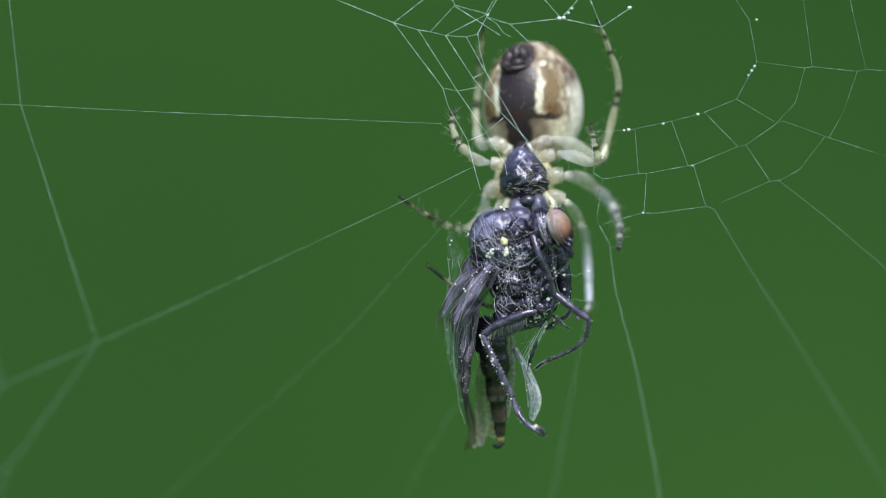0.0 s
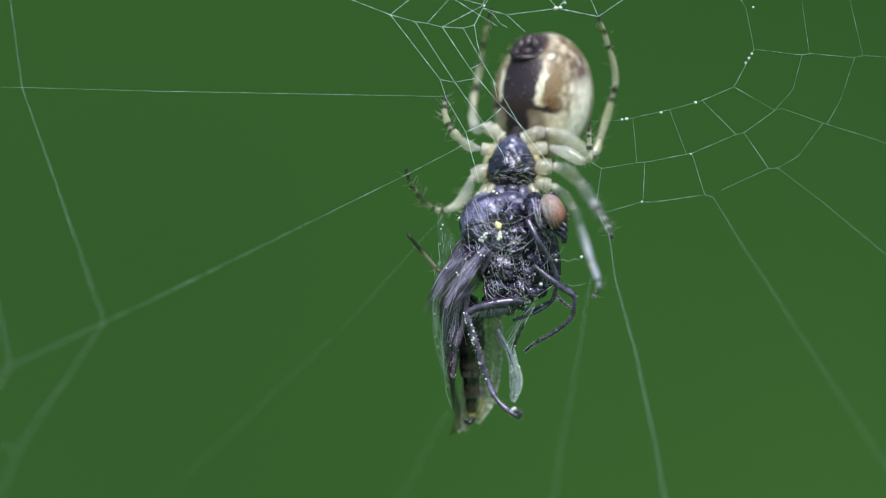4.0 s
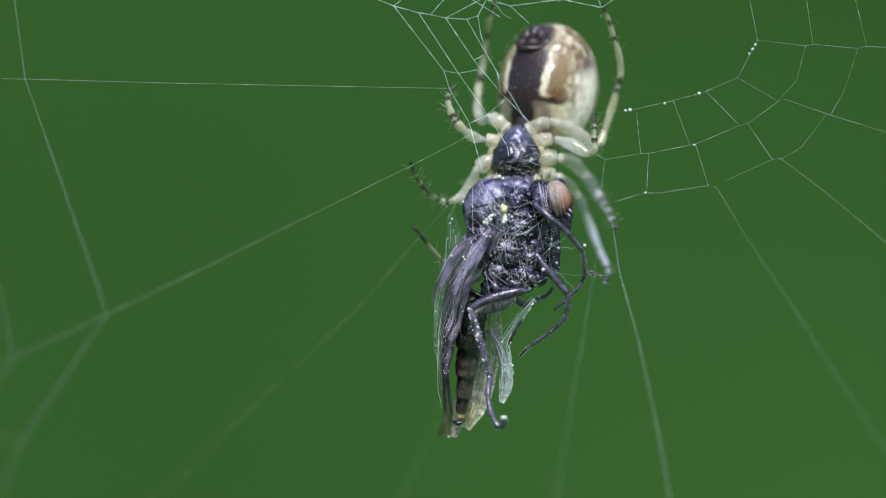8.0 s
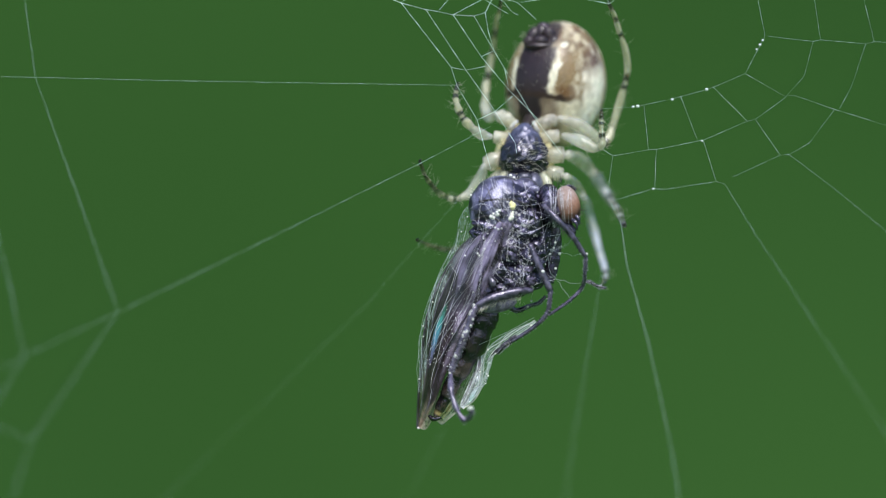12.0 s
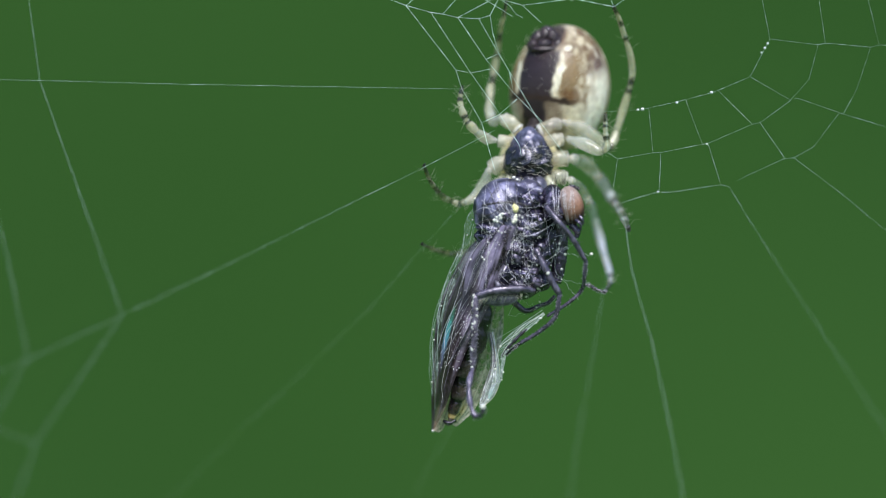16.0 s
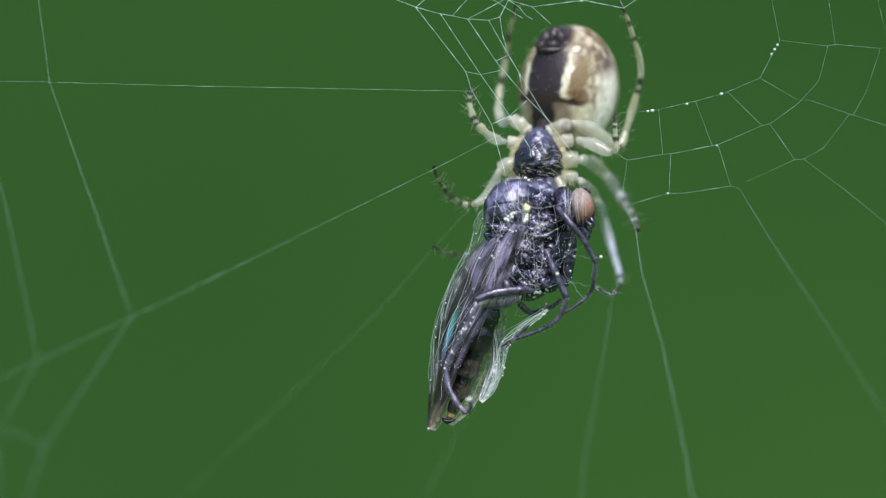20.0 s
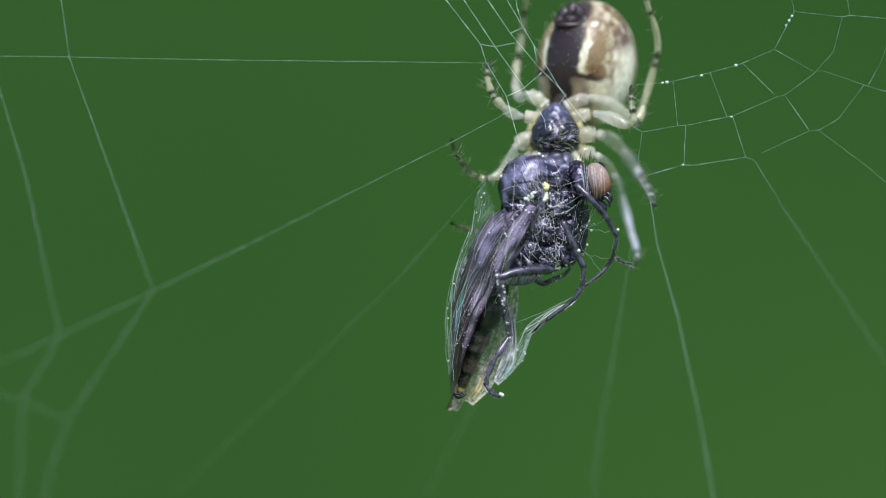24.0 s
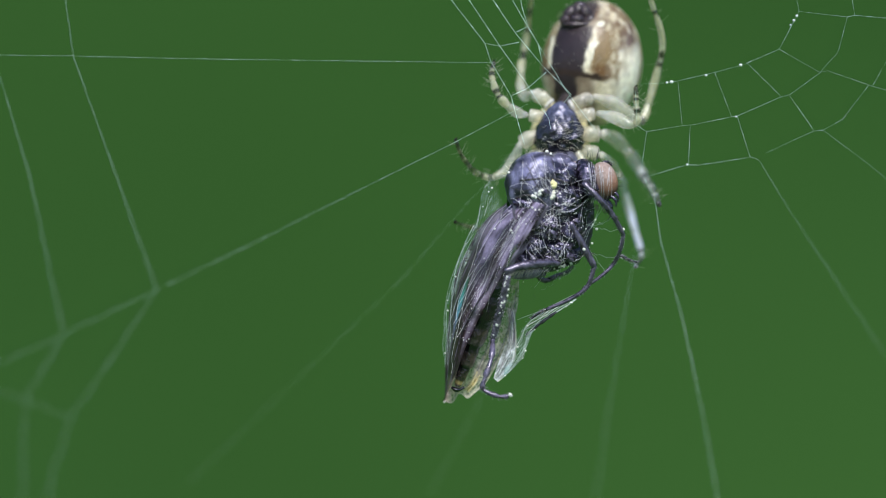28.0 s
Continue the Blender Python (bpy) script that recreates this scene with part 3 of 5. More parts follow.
    legs["L2"] = build_leg(spider, [(892, 275, 80, 14), (868, 282, 74, 18), (852, 292, 84, 14)], [
        ("femur", [(852, 292, 84, 13), (842, 318, 86, 14), (826, 340, 74, 12), (806, 350, 56, 9)], []),
        ("patella", [(807, 350, 56, 9.5), (796, 351, 46, 9), (786, 348, 36, 8)], [(0.3, 0.25)]),
        ("tibia", [(786, 348, 36, 8), (774, 342, 22, 8), (762, 331, 8, 7)], [(0.1, 0.28), (0.82, 0.3)]),
        ("metatarsus", [(762, 331, 8, 7), (752, 318, -6, 6), (745, 306, -16, 5)], [(0.22, 0.3), (0.8, 0.24)]),
        ("tarsus", [(745, 306, -16, 5), (741, 296, -22, 5), (737, 284, -27, 3.6)], [(0.1, 0.12), (0.75, 0.62)])], 13, "pale leg with dark rings gripping a thread", 1.2, back=55, glass=True)
    legs["L1"] = build_leg(spider, [(898, 300, 84, 13), (878, 312, 80, 16), (862, 330, 84, 12)], [
        ("femur", [(862, 330, 84, 12), (846, 370, 90, 12), (834, 410, 76, 10)], []),
        ("patella", [(834, 410, 76, 10), (826, 428, 70, 10), (812, 438, 66, 9)], []),
        ("tibia", [(812, 438, 66, 9), (796, 441, 62, 8), (780, 440, 58, 7)], [(0.5, 0.2), (0.95, 0.2)]),
        ("metatarsus", [(780, 440, 58, 7), (766, 437, 54, 6), (754, 433, 50, 5.5)], [(0.4, 0.2)]),
        ("tarsus", [(754, 433, 50, 5.5), (744, 429, 46, 5), (733, 424, 42, 3.6)], [(0.8, 0.35)])], 14, "pale front leg with a dark foot behind the prey", 0.7, back=130, glass=True, hue=((0.44, 0.43, 0.31), (0.20, 0.19, 0.14)))
    legs["R4"] = build_leg(spider, [(940, 224, 82, 12), (960, 214, 80, 15), (984, 208, 92, 12)], [
        ("femur", [(984, 208, 92, 12), (1014, 218, 100, 17), (1046, 240, 104, 15), (1064, 254, 104, 11)], []),
        ("patella", [(1064, 254, 104, 11), (1072, 240, 106, 11), (1078, 222, 108, 10)], [(0.1, 0.2)]),
        ("tibia", [(1078, 223, 108, 10), (1090, 182, 98, 10), (1100, 146, 88, 9)], [(0.96, 0.12)]),
        ("metatarsus", [(1100, 147, 88, 9), (1105, 118, 78, 8), (1100, 84, 66, 7.5), (1090, 54, 55, 7)], [(0.14, 0.1), (0.97, 0.1)]),
        ("tarsus", [(1090, 55, 55, 7), (1082, 28, 44, 6), (1070, 2, 32, 4)], [(0.45, 0.1), (0.9, 0.2)])], 15, "long pale hind leg with dark rings reaching up the web", back=30)
    legs["R3"] = build_leg(spider, [(945, 246, 72, 11), (966, 240, 62, 14), (992, 238, 64, 11)], [
        ("femur", [(992, 238, 64, 12), (1018, 246, 58, 15), (1042, 258, 48, 13), (1054, 260, 40, 9)], []),
        ("patella", [(1054, 260, 40, 9), (1060, 252, 36, 9), (1060, 242, 33, 8)], []),
        ("tibia", [(1060, 243, 33, 8), (1059, 234, 31, 8), (1058, 226, 29, 7)], [(0.4, 0.3)]),
        ("metatarsus", [(1058, 227, 29, 7), (1058, 218, 27, 7), (1058, 211, 26, 6)], [(0.75, 0.3)]),
        ("tarsus", [(1058, 212, 26, 6), (1058, 204, 24, 5.6), (1058, 194, 22, 4)], [(0.65, 0.5)])], 16, "short pale leg with a sooty ringed foot", 1.8)
    legs["R2"] = build_leg(spider, [(950, 276, 78, 14), (974, 272, 70, 18), (1000, 272, 74, 13)], [
        ("femur", [(1000, 272, 74, 12), (1022, 282, 74, 12), (1044, 304, 62, 11)], []),
        ("patella", [(1044, 304, 62, 10), (1052, 316, 54, 10), (1060, 330, 44, 9)], []),
        ("tibia", [(1060, 330, 44, 9), (1068, 342, 30, 8), (1076, 354, 16, 8)], [(0.9, 0.22)]),
        ("metatarsus", [(1076, 354, 16, 8), (1083, 363, 6, 7), (1088, 372, -4, 7)], [(0.5, 0.26)]),
        ("tarsus", [(1088, 372, -4, 7), (1093, 382, -14, 6), (1099, 396, -26, 4)], [(0.25, 0.26), (0.85, 0.3)])], 17, "pale leg with sooty rings and bristly foot", 1.2, back=215, hue=((0.86, 0.86, 0.88), (0.66, 0.68, 0.66)), slim=1.15)
    # the bluish glint of the sky is put into this leg's hue
    legs["R1"] = build_leg(spider, [(948, 304, 80, 13), (972, 304, 72, 16), (996, 310, 78, 12)], [
        ("femur", [(996, 310, 78, 11), (1012, 326, 72, 11), (1026, 346, 58, 10)], []),
        ("patella", [(1026, 346, 62, 9), (1032, 360, 66, 9), (1037, 376, 70, 8.5)], []),
        ("tibia", [(1037, 376, 70, 8.5), (1046, 410, 74, 8), (1056, 446, 76, 7.5)], []),
        ("metatarsus", [(1056, 446, 76, 7.5), (1062, 464, 76, 7), (1067, 484, 74, 6)], [(0.96, 0.1)]),
        ("tarsus", [(1067, 484, 74, 5.5), (1064, 496, 68, 5), (1056, 508, 60, 3.4)], [(0.7, 0.4)])], 18, "smooth front leg with bluish-white sky glint painted on, reaching past the prey", 0.6, back=190,
                           hue=((0.80, 0.80, 0.80), (0.74, 0.76, 0.98)), slim=0.95, skin=GLINT_LEG)
    return spider, legs, {"abdomen": abdomen}


SPIDER, LEGS, SPIDER_PARTS = build_spider()


# ---- the wrapped fly ----
def along(lo, hi, size=34.0):
    return lambda s, a: mixed(lo, hi, 0.45 + 0.55 * spread(s * size, 1.6 * math.cos(a), 1.6 * math.sin(a)) + 0.2 * math.sin(s * 23 + 2 * math.cos(a)) * step(0.3, 0.9, spread(s * 9, 3.0, a * 0.2) + 0.5))


def jointed(rows, joints, slim=1.0):
    """A limb of several short joints: the rows drawn out, each joint swelling towards its end."""
    line = curve_through(rows, 8)
    out = []
    for i, (x, y, d, r) in enumerate(line):
        k = (i / (len(line) - 1) * joints) % 1.0
        out.append((x, y, d, r * slim * (0.72 + 0.42 * step(0.05, 0.8, k) if i < len(line) - 1 else 0.7)))
    return out


def blade(left, right, depth, bulge, lengthwise=36, across=30, ripple=3.0, folds=0):
    """A thin wing between two edge lines, bent across; depth: of both edges at its root, then at its tip."""
    lines = [curve_through(edge, 12) for edge in (left, right)]
    places, faces = [], []
    for i in range(lengthwise + 1):
        s = i / lengthwise
        a, b = (line[min(int(s * (len(line) - 1)), len(line) - 1)] for line in lines)
        for k in range(across + 1):
            q = k / across
            x, y = a + (b - a) * q
            root, tip = depth[0] + (depth[1] - depth[0]) * q, depth[2] + (depth[3] - depth[2]) * q
            d = root + (tip - root) * s - bulge * math.sin(math.pi * q) * math.sin(math.pi * min(1, s * 0.9 + 0.1))
            d += ripple * noise.noise(Vector((x * 0.03, y * 0.02, 1.0)))
            d += 3.6 * math.sin(2 * math.pi * folds * q + 2 * s) * math.sin(math.pi * s) if folds else 0.0
            places.append(V(x, y, d))
    n = across + 1
    for i in range(lengthwise):
        for k in range(across):
            p = i * n + k
            faces.append((p, p + 1, p + n + 1, p + n))
    return places, faces, []


def blade_line(shape, q, lo=0.0, hi=1.0, across=30, lengthwise=36, bend=0.0):
    """A line along a wing at the share q of its width, in places of its mesh."""
    out = []
    for i in range(int(lo * lengthwise), int(hi * lengthwise) + 1):
        k = min(max(q + bend * i / lengthwise, 0), 1) * across
        a, b = shape[0][i * (across + 1) + int(k)], shape[0][i * (across + 1) + min(int(k) + 1, across)]
        out.append(a + (b - a) * (k - int(k)))
    return out


def rod(places, r, sides=5):
    """A thin rod through places in the world."""
    pts, faces, side = [], [], None
    for i, m in enumerate(places):
        way = (places[min(i + 1, len(places) - 1)] - places[max(i - 1, 0)]).normalized()
        if side is None:
            side = way.cross(Vector((0.1, 1.0, 0.03))).normalized()
        side = (side - way * side.dot(way)).normalized()
        other = way.cross(side)
        for k in range(sides):
            a = 2 * math.pi * k / sides
            pts.append(m + (side * math.cos(a) + other * math.sin(a)) * r * UNIT)
    for i in range(len(places) - 1):
        for k in range(sides):
            j = (k + 1) % sides
            faces.append((i * sides + k, i * sides + j, (i + 1) * sides + j, (i + 1) * sides + k))
    return pts, faces, []


def furred(rows, shape, count, length, seed):
    """A limb with its short stiff hairs in the same mesh."""
    places, faces, _ = segment_hairs(rows, count * 2, length, 0.22, seed, 0.7)
    return joined([shape, (places, faces, [(0.42, 0.39, 0.48)] * len(places))])


def toed(s, a):
    """Black foot with a pale end to each of its five joints."""
    k = (s * 5) % 1.0
    return mixed((0.006, 0.005, 0.007), (0.34, 0.33, 0.30), step(0.80, 0.95, k) * 0.9)


def fly_leg(fly, femur, others, label, seed, bristles=40):
    """A fly's leg: the femur's mesh carries tibia and tarsus."""
    femur = [(x, y, d, r * 0.82) for x, y, d, r in femur]
    leg = part("leg", tube(femur, 7, 12, along((0.004, 0.003, 0.006), (0.13, 0.115, 0.18)), rough=0.05), LIMB, fly, label, at=V(*femur[0][:3]))
    knee = V(*femur[-1][:3])
    for name, rows in others:
        rows = jointed(rows, 5, 0.78) if name == "tarsus" else [(x, y, d, r * 0.74) for x, y, d, r in rows]
        part(name, furred(rows, tube(rows, 1 if name == "tarsus" else 7, 10, toed if name == "tarsus" else along((0.004, 0.003, 0.006), (0.13, 0.115, 0.18)), rough=0.05), 70, 4.5, seed + len(rows)), LIMB, leg, at=knee)
    part("bristle", segment_hairs(femur, bristles, 10, 0.5, seed, 0.9), BRISTLE, leg, "short dark bristles", kind="stuff")
    return leg


def abdomen_tone(s, a):
    ring = (s * 7.0) % 1.0
    n = spread(s * 26, 2.0 * math.cos(a), 2.0 * math.sin(a))
    c = mixed((0.004, 0.0035, 0.004), (0.10, 0.066, 0.056), step(0.22, 0.6, s) * step(0.10, 0.35, ring) * step(1.0, 0.72, ring) * (0.6 + 0.7 * n))
    c = mixed(c, (0.26, 0.20, 0.20), step(0.18, 0.05, abs(ring - 0.86)) * step(0.4, 0.55, s) * (0.35 + 0.6 * n))
    return mixed(c, (0.40, 0.30, 0.12), step(0.84, 0.89, s) * step(0.97, 0.93, s))


def ringed(rows, rings):
    """The rows of a body drawn out, each ring swelling and then stepping in at its hind edge."""
    line = curve_through(rows, 14)
    out = []
    for i, (x, y, d, r) in enumerate(line):
        k = (i / (len(line) - 1) * rings) % 1.0
        out.append((x, y, d, r * (0.90 + 0.15 * step(0.0, 0.7, k) * step(1.0, 0.9, k))))
    return out


def build_fly():
    at = V(905, 360, -40)
    fly = thing("fly", at, "dark fly with red-brown eye, wrapped in silk below the spider", "fly")
    solids = []

    def solid(name, shape, mat, parent, label="", place=None):
        solids.append(shape)
        return part(name, shape, mat, parent, label, at=place)

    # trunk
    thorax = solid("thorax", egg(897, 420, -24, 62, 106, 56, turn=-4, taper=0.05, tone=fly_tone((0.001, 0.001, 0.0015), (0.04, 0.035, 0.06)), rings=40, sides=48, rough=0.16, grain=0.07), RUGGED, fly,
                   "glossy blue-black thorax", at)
    solid("scutum", egg(884, 368, -44, 57, 60, 48, turn=-16, tone=fly_tone((0.012, 0.011, 0.022), (0.17, 0.165, 0.28), 2.6), rings=48, sides=64, rough=0.10, grain=0.05), DOME,
          thorax, "smooth slate-blue dome of the thorax")
    for x, y, d, w, h, p, turn in ((925, 352, -62, 26, 24, 26, 20), (928, 395, -66, 30, 34, 26, 8), (866, 398, -74, 34, 11, 14, 14), (850, 415, -60, 24, 14, 18, 35),
                                   (936, 452, -62, 26, 34, 26, -8), (892, 440, -72, 30, 26, 20, 20), (872, 476, -70, 26, 22, 20, -15), (912, 484, -72, 24, 20, 18, 10),
                                   (938, 492, -60, 20, 20, 20, 0), (858, 505, -62, 22, 26, 18, 24), (900, 508, -58, 34, 14, 20, -6), (955, 420, -40, 16, 40, 24, -4)):
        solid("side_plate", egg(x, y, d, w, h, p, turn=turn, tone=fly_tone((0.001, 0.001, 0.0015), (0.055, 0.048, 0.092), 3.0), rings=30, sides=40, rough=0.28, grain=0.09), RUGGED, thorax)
    solid("collar", egg(928, 330, -44, 24, 17, 20, turn=12, tone=fly_tone((0.07, 0.065, 0.11), (0.16, 0.15, 0.24), 2), rings=16, sides=24, rough=0.05), DOME, thorax, "smooth slate collar behind the head")
    for x, y, d in ((910, 324, -58), (945, 333, -60)):
        solid("shoulder_knob", egg(x, y, d, 8, 7, 8, tone=plain(0.20, 0.19, 0.29), rings=12, sides=18, rough=0.05), DOME, thorax, "small glossy shoulder knob")
    solid("scutellum", egg(851, 392, -62, 20, 13, 16, turn=24, tone=fly_tone(SLATE, ASH, 2), rings=12, sides=18, rough=0.08), CUTICLE, thorax)
    part("haltere", tube([(850, 470, -82, 1.6), (860, 484, -90, 1.6), (866, 494, -92, 6), (868, 502, -92, 5)], 4, 8, plain(0.09, 0.085, 0.11)), LIMB, thorax, "pale club of the balancer")
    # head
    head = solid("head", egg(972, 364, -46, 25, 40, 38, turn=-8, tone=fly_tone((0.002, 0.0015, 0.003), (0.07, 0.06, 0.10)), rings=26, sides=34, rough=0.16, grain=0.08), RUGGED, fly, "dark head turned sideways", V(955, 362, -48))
    # red-brown eye; sky reflection painted greyish pink at the top, dark towards the bottom
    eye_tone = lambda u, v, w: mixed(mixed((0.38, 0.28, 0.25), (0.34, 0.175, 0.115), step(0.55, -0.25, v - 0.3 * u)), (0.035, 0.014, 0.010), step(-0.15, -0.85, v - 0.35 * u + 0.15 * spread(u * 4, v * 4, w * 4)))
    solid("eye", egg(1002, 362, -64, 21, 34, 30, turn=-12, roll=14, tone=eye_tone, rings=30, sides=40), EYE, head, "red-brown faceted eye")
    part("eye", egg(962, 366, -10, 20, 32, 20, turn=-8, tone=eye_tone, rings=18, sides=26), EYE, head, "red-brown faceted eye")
    ring, lashes, rnd = [], [], random.Random(23)
    for k in range(25):
        a = radians(60 + 12 * k)
        x, y = 20.5 * math.cos(a), 33.5 * math.sin(a)
        ring.append((1001 + x * 0.98 + y * 0.21, 362 - y * 0.98 + x * 0.21, -62 + 0.35 * x, 2.2 + 1.8 * math.sin(math.pi * k / 24) + rnd.uniform(-0.4, 0.4)))
        for _ in range(3):
            root, a = V(ring[-1][0], ring[-1][1], ring[-1][2] - 2), a + rnd.gauss(0, 0.15)
            lashes.append(hair(root, root + Vector((math.cos(a) + rnd.gauss(0, 0.5), -0.5, math.sin(a) + rnd.gauss(0, 0.4))) * rnd.uniform(3, 8) * UNIT, 0.35))
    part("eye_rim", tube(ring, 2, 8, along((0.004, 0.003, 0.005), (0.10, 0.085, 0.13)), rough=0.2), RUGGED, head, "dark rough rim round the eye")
    part("eyelash", joined(lashes), HAIR, head, "short pale hairs round the eye", kind="stuff")
    part("neck", tube([(940, 350, -48, 16), (952, 352, -48, 13), (964, 356, -50, 16)], 4, 12, along(INK, ASH)), CUTICLE, head)
    part("proboscis", tube([(1000, 396, -64, 7), (1010, 408, -68, 6), (1008, 420, -70, 4)], 4, 8, along(INK, SLATE)), LIMB, head)
    for x, y in ((1012, 386), (1016, 378)):
        part("antenna", tube([(x - 4, y, -80, 3.6), (x + 5, y + 8, -86, 3.0), (x + 6, y + 20, -86, 1.0)], 4, 7, along(INK, SLATE)), LIMB, head)
    rnd = random.Random(21)
    face = []
    for _ in range(44):
        a = rnd.uniform(-0.6, 2.4)
        root = V(994 + 24 * math.cos(a), 372 + 34 * math.sin(a), rnd.uniform(-80, -46))
        face.append(hair(root, root + Vector((math.cos(a) + 0.2, -0.3, -math.sin(a))) * rnd.uniform(9, 20) * UNIT, 0.55, 1))
    for _ in range(16):
        root = V(rnd.uniform(962, 992), rnd.uniform(320, 334), rnd.uniform(-76, -36))
        face.append(hair(root, root + Vector((rnd.uniform(-0.2, 0.7), -0.2, 1)) * rnd.uniform(10, 24) * UNIT, 0.55))
    part("bristle", joined(face), BRISTLE, head, "short dark face bristles", kind="stuff")
    # abdomen
    trunk_end = solid("abdomen", tube(ringed([(860, 516, -22, 10), (854, 542, -22, 29), (838, 590, -18, 27), (809, 642, -12, 20), (784, 688, -8, 14), (766, 718, -6, 9), (758, 732, -6, 5)], 7),
                          1, 28, abdomen_tone, rough=0.10, flatten=0.85), CUTICLE, fly, "slim dark brown abdomen with paler rings", V(832, 590, -18))
    part("tail_tip", tube([(746, 729, -16, 2.0), (753, 735, -18, 4.6), (760, 736, -18, 3.0), (768, 734, -16, 2.4)], 4, 8, plain(0.008, 0.008, 0.008)), CUTICLE, trunk_end, "black tip of the abdomen")
    # wings
    left = [(856, 398), (812, 432), (780, 478), (756, 526), (742, 580), (734, 640), (728, 700), (725, 754)]
    right = [(880, 404), (876, 450), (860, 506), (832, 556), (801, 610), (776, 662), (755, 712), (732, 750)]
    near = blade(left, right, (4, -88, 52, -40), 24, ripple=12.0, folds=1)
    dusk, lilac, beige = (0.030, 0.018, 0.020), (0.23, 0.195, 0.27), (0.36, 0.30, 0.22)
    tones = []
    for i in range(37):
        for k in range(31):
            s, q = i / 36, k / 30
            c = mixed(lilac, dusk, step(0.25, 0.55, s + 0.4 * spread(q * 4, s * 3, 5.0)))
            c = mixed(c, lilac, step(0.05, 0.5, spread(q * 5 + s, s * 2.4, 2.0)) * 0.9)
            smoky = step(0.50, 0.38, q + 0.06 * spread(s * 6, q * 4, 1.0)) * step(0.22, 0.30, s + 0.1 * q) * step(0.80, 0.62, s + 0.2 * q)
            c = mixed(c, (0.022, 0.020, 0.018), 0.8 * smoky)
            tip = step(0.80, 0.95, s + 0.2 * spread(q * 3, s * 5, 8.0))
            dense = 0.94 - 0.60 * tip - 0.08 * smoky - 0.4 * step(0.16, 0.0, q) - 0.12 * step(0.15, 0.5, spread(q * 5, s * 2.5, 11.0)) - 0.35 * step(0.9, 1.0, s) * step(0.3, 1.0, q)
            tones.append((*mixed(c, beige, tip), dense))
    near = (near[0], near[1], tones)
    wing = solid("wing", near, WING, fly, "smoky translucent wing with an iridescent sheen", V(872, 400, -70))
    near_wing = wing
    part("costal_vein", rod(blade_line(near, 0.0), 2.6), VEIN, wing, "thick dark front edge of the wing")
    for q, lo, hi, bend in ((0.12, 0.05, 0.66, 0.10), (0.36, 0.02, 0.97, -0.14), (0.50, 0.02, 0.60, 0.10), (0.74, 0.02, 0.80, -0.10)):
        part("vein", rod(blade_line(near, q, lo, hi, bend=bend), 0.8, 5), RIDGE, wing, "pale grey wing vein")
    def pleated(left, right, depth, bulge, seed, fade):
        shape = blade(left, right, depth, bulge, ripple=9.0, folds=2)
        tones = []
        for i in range(37):
            for k in range(31):
                u = k / 30 + 0.10 * spread(i * 0.09, 4.0, seed)
                ridge = 0.45 + 0.45 * math.sin(2 * math.pi * (2.2 * u + 0.9 * spread(i * 0.10, u * 2.5, seed + 4))) + 0.9 * spread(k * 0.7, i * 0.045, seed + 3) + 0.6 * spread(k * 0.3, i * 0.12, seed + 6)
                c = mixed((0.022, 0.015, 0.017), (0.27, 0.23, 0.35), ridge)
                s = i / 36 + 0.25 * spread(k * 0.4, 2.0, seed)
                tones.append((*mixed(c, (0.10, 0.075, 0.07), fade * step(0.5, 1.0, i / 36)), (0.62 + 0.33 * step(0.2, 0.7, ridge)) * step(0.98, 0.66, s)))
        return shape[0], shape[1], tones

    upper = pleated([(862, 386), (834, 412), (808, 460), (792, 510), (786, 556)], [(904, 392), (894, 418), (880, 458), (858, 506), (834, 556)], (-66, -98, -50, -84), 20, 1.0, 0.3)
    base = part("wing_fold", upper, FOLD, fly, "pleated lilac-grey base of the wing", V(872, 400, -70))
    lower = pleated([(830, 470), (814, 520), (792, 580), (770, 646), (754, 690)], [(866, 486), (844, 524), (808, 572), (774, 622), (756, 694)], (-42, -76, -26, -50), 14, 8.0, 1.0)
    part("wing_pleat", lower, FOLD, wing, "lilac-grey pleat running down the wing")
    part("grain", grain(near[0][36 * 31 + 10] + Vector((0, -2 * UNIT, 0)), 2.6), POLLEN, wing)
    for s, q0, q1 in ((0.32, 0.26, 0.46), (0.5, 0.42, 0.62), (0.62, 0.1, 0.3), (0.68, 0.6, 0.85)):
        i = int(s * 36) * 31
        part("vein", rod([near[0][i + k] for k in range(int(q0 * 30), int(q1 * 30) + 1)], 0.9, 4), VEIN, wing)
    # the iridescent sheen is painted in fixed tones, teal through blue to violet
    glow = []
    tones = []
    rows = range(15, 27)
    for i in rows:
        k = (i - 15) / 11
        for q in (7.4, 8.9, 10.4, 11.9, 13.4):
            wide = math.sin(math.pi * (0.08 + 0.84 * k))
            a, m = near[0][i * 31 + 10], near[0][i * 31 + int(q)]
            b = m + (near[0][i * 31 + int(q) + 1] - m) * (q - int(q))
            glow.append(a + (b - a) * wide + Vector((0, -5 * UNIT, 0)))
            c = mixed((0.14, 0.70, 0.42), (0.20, 0.52, 0.74), k * 1.9) if k < 0.52 else mixed((0.20, 0.52, 0.74), (0.52, 0.34, 0.74), k * 2.6 - 1.35)
            tones.append((*c, 0.9 * math.sin(math.pi * (q - 7.4) / 6.0) * math.sin(math.pi * (0.05 + 0.9 * k))))
    faces = [(i * 5 + j, i * 5 + j + 1, i * 5 + j + 6, i * 5 + j + 5) for i in range(len(rows) - 1) for j in range(4)]
    part("iridescent_patch", (glow, faces, tones), SHEEN, wing, "streak of wing membrane shining teal, blue and violet")
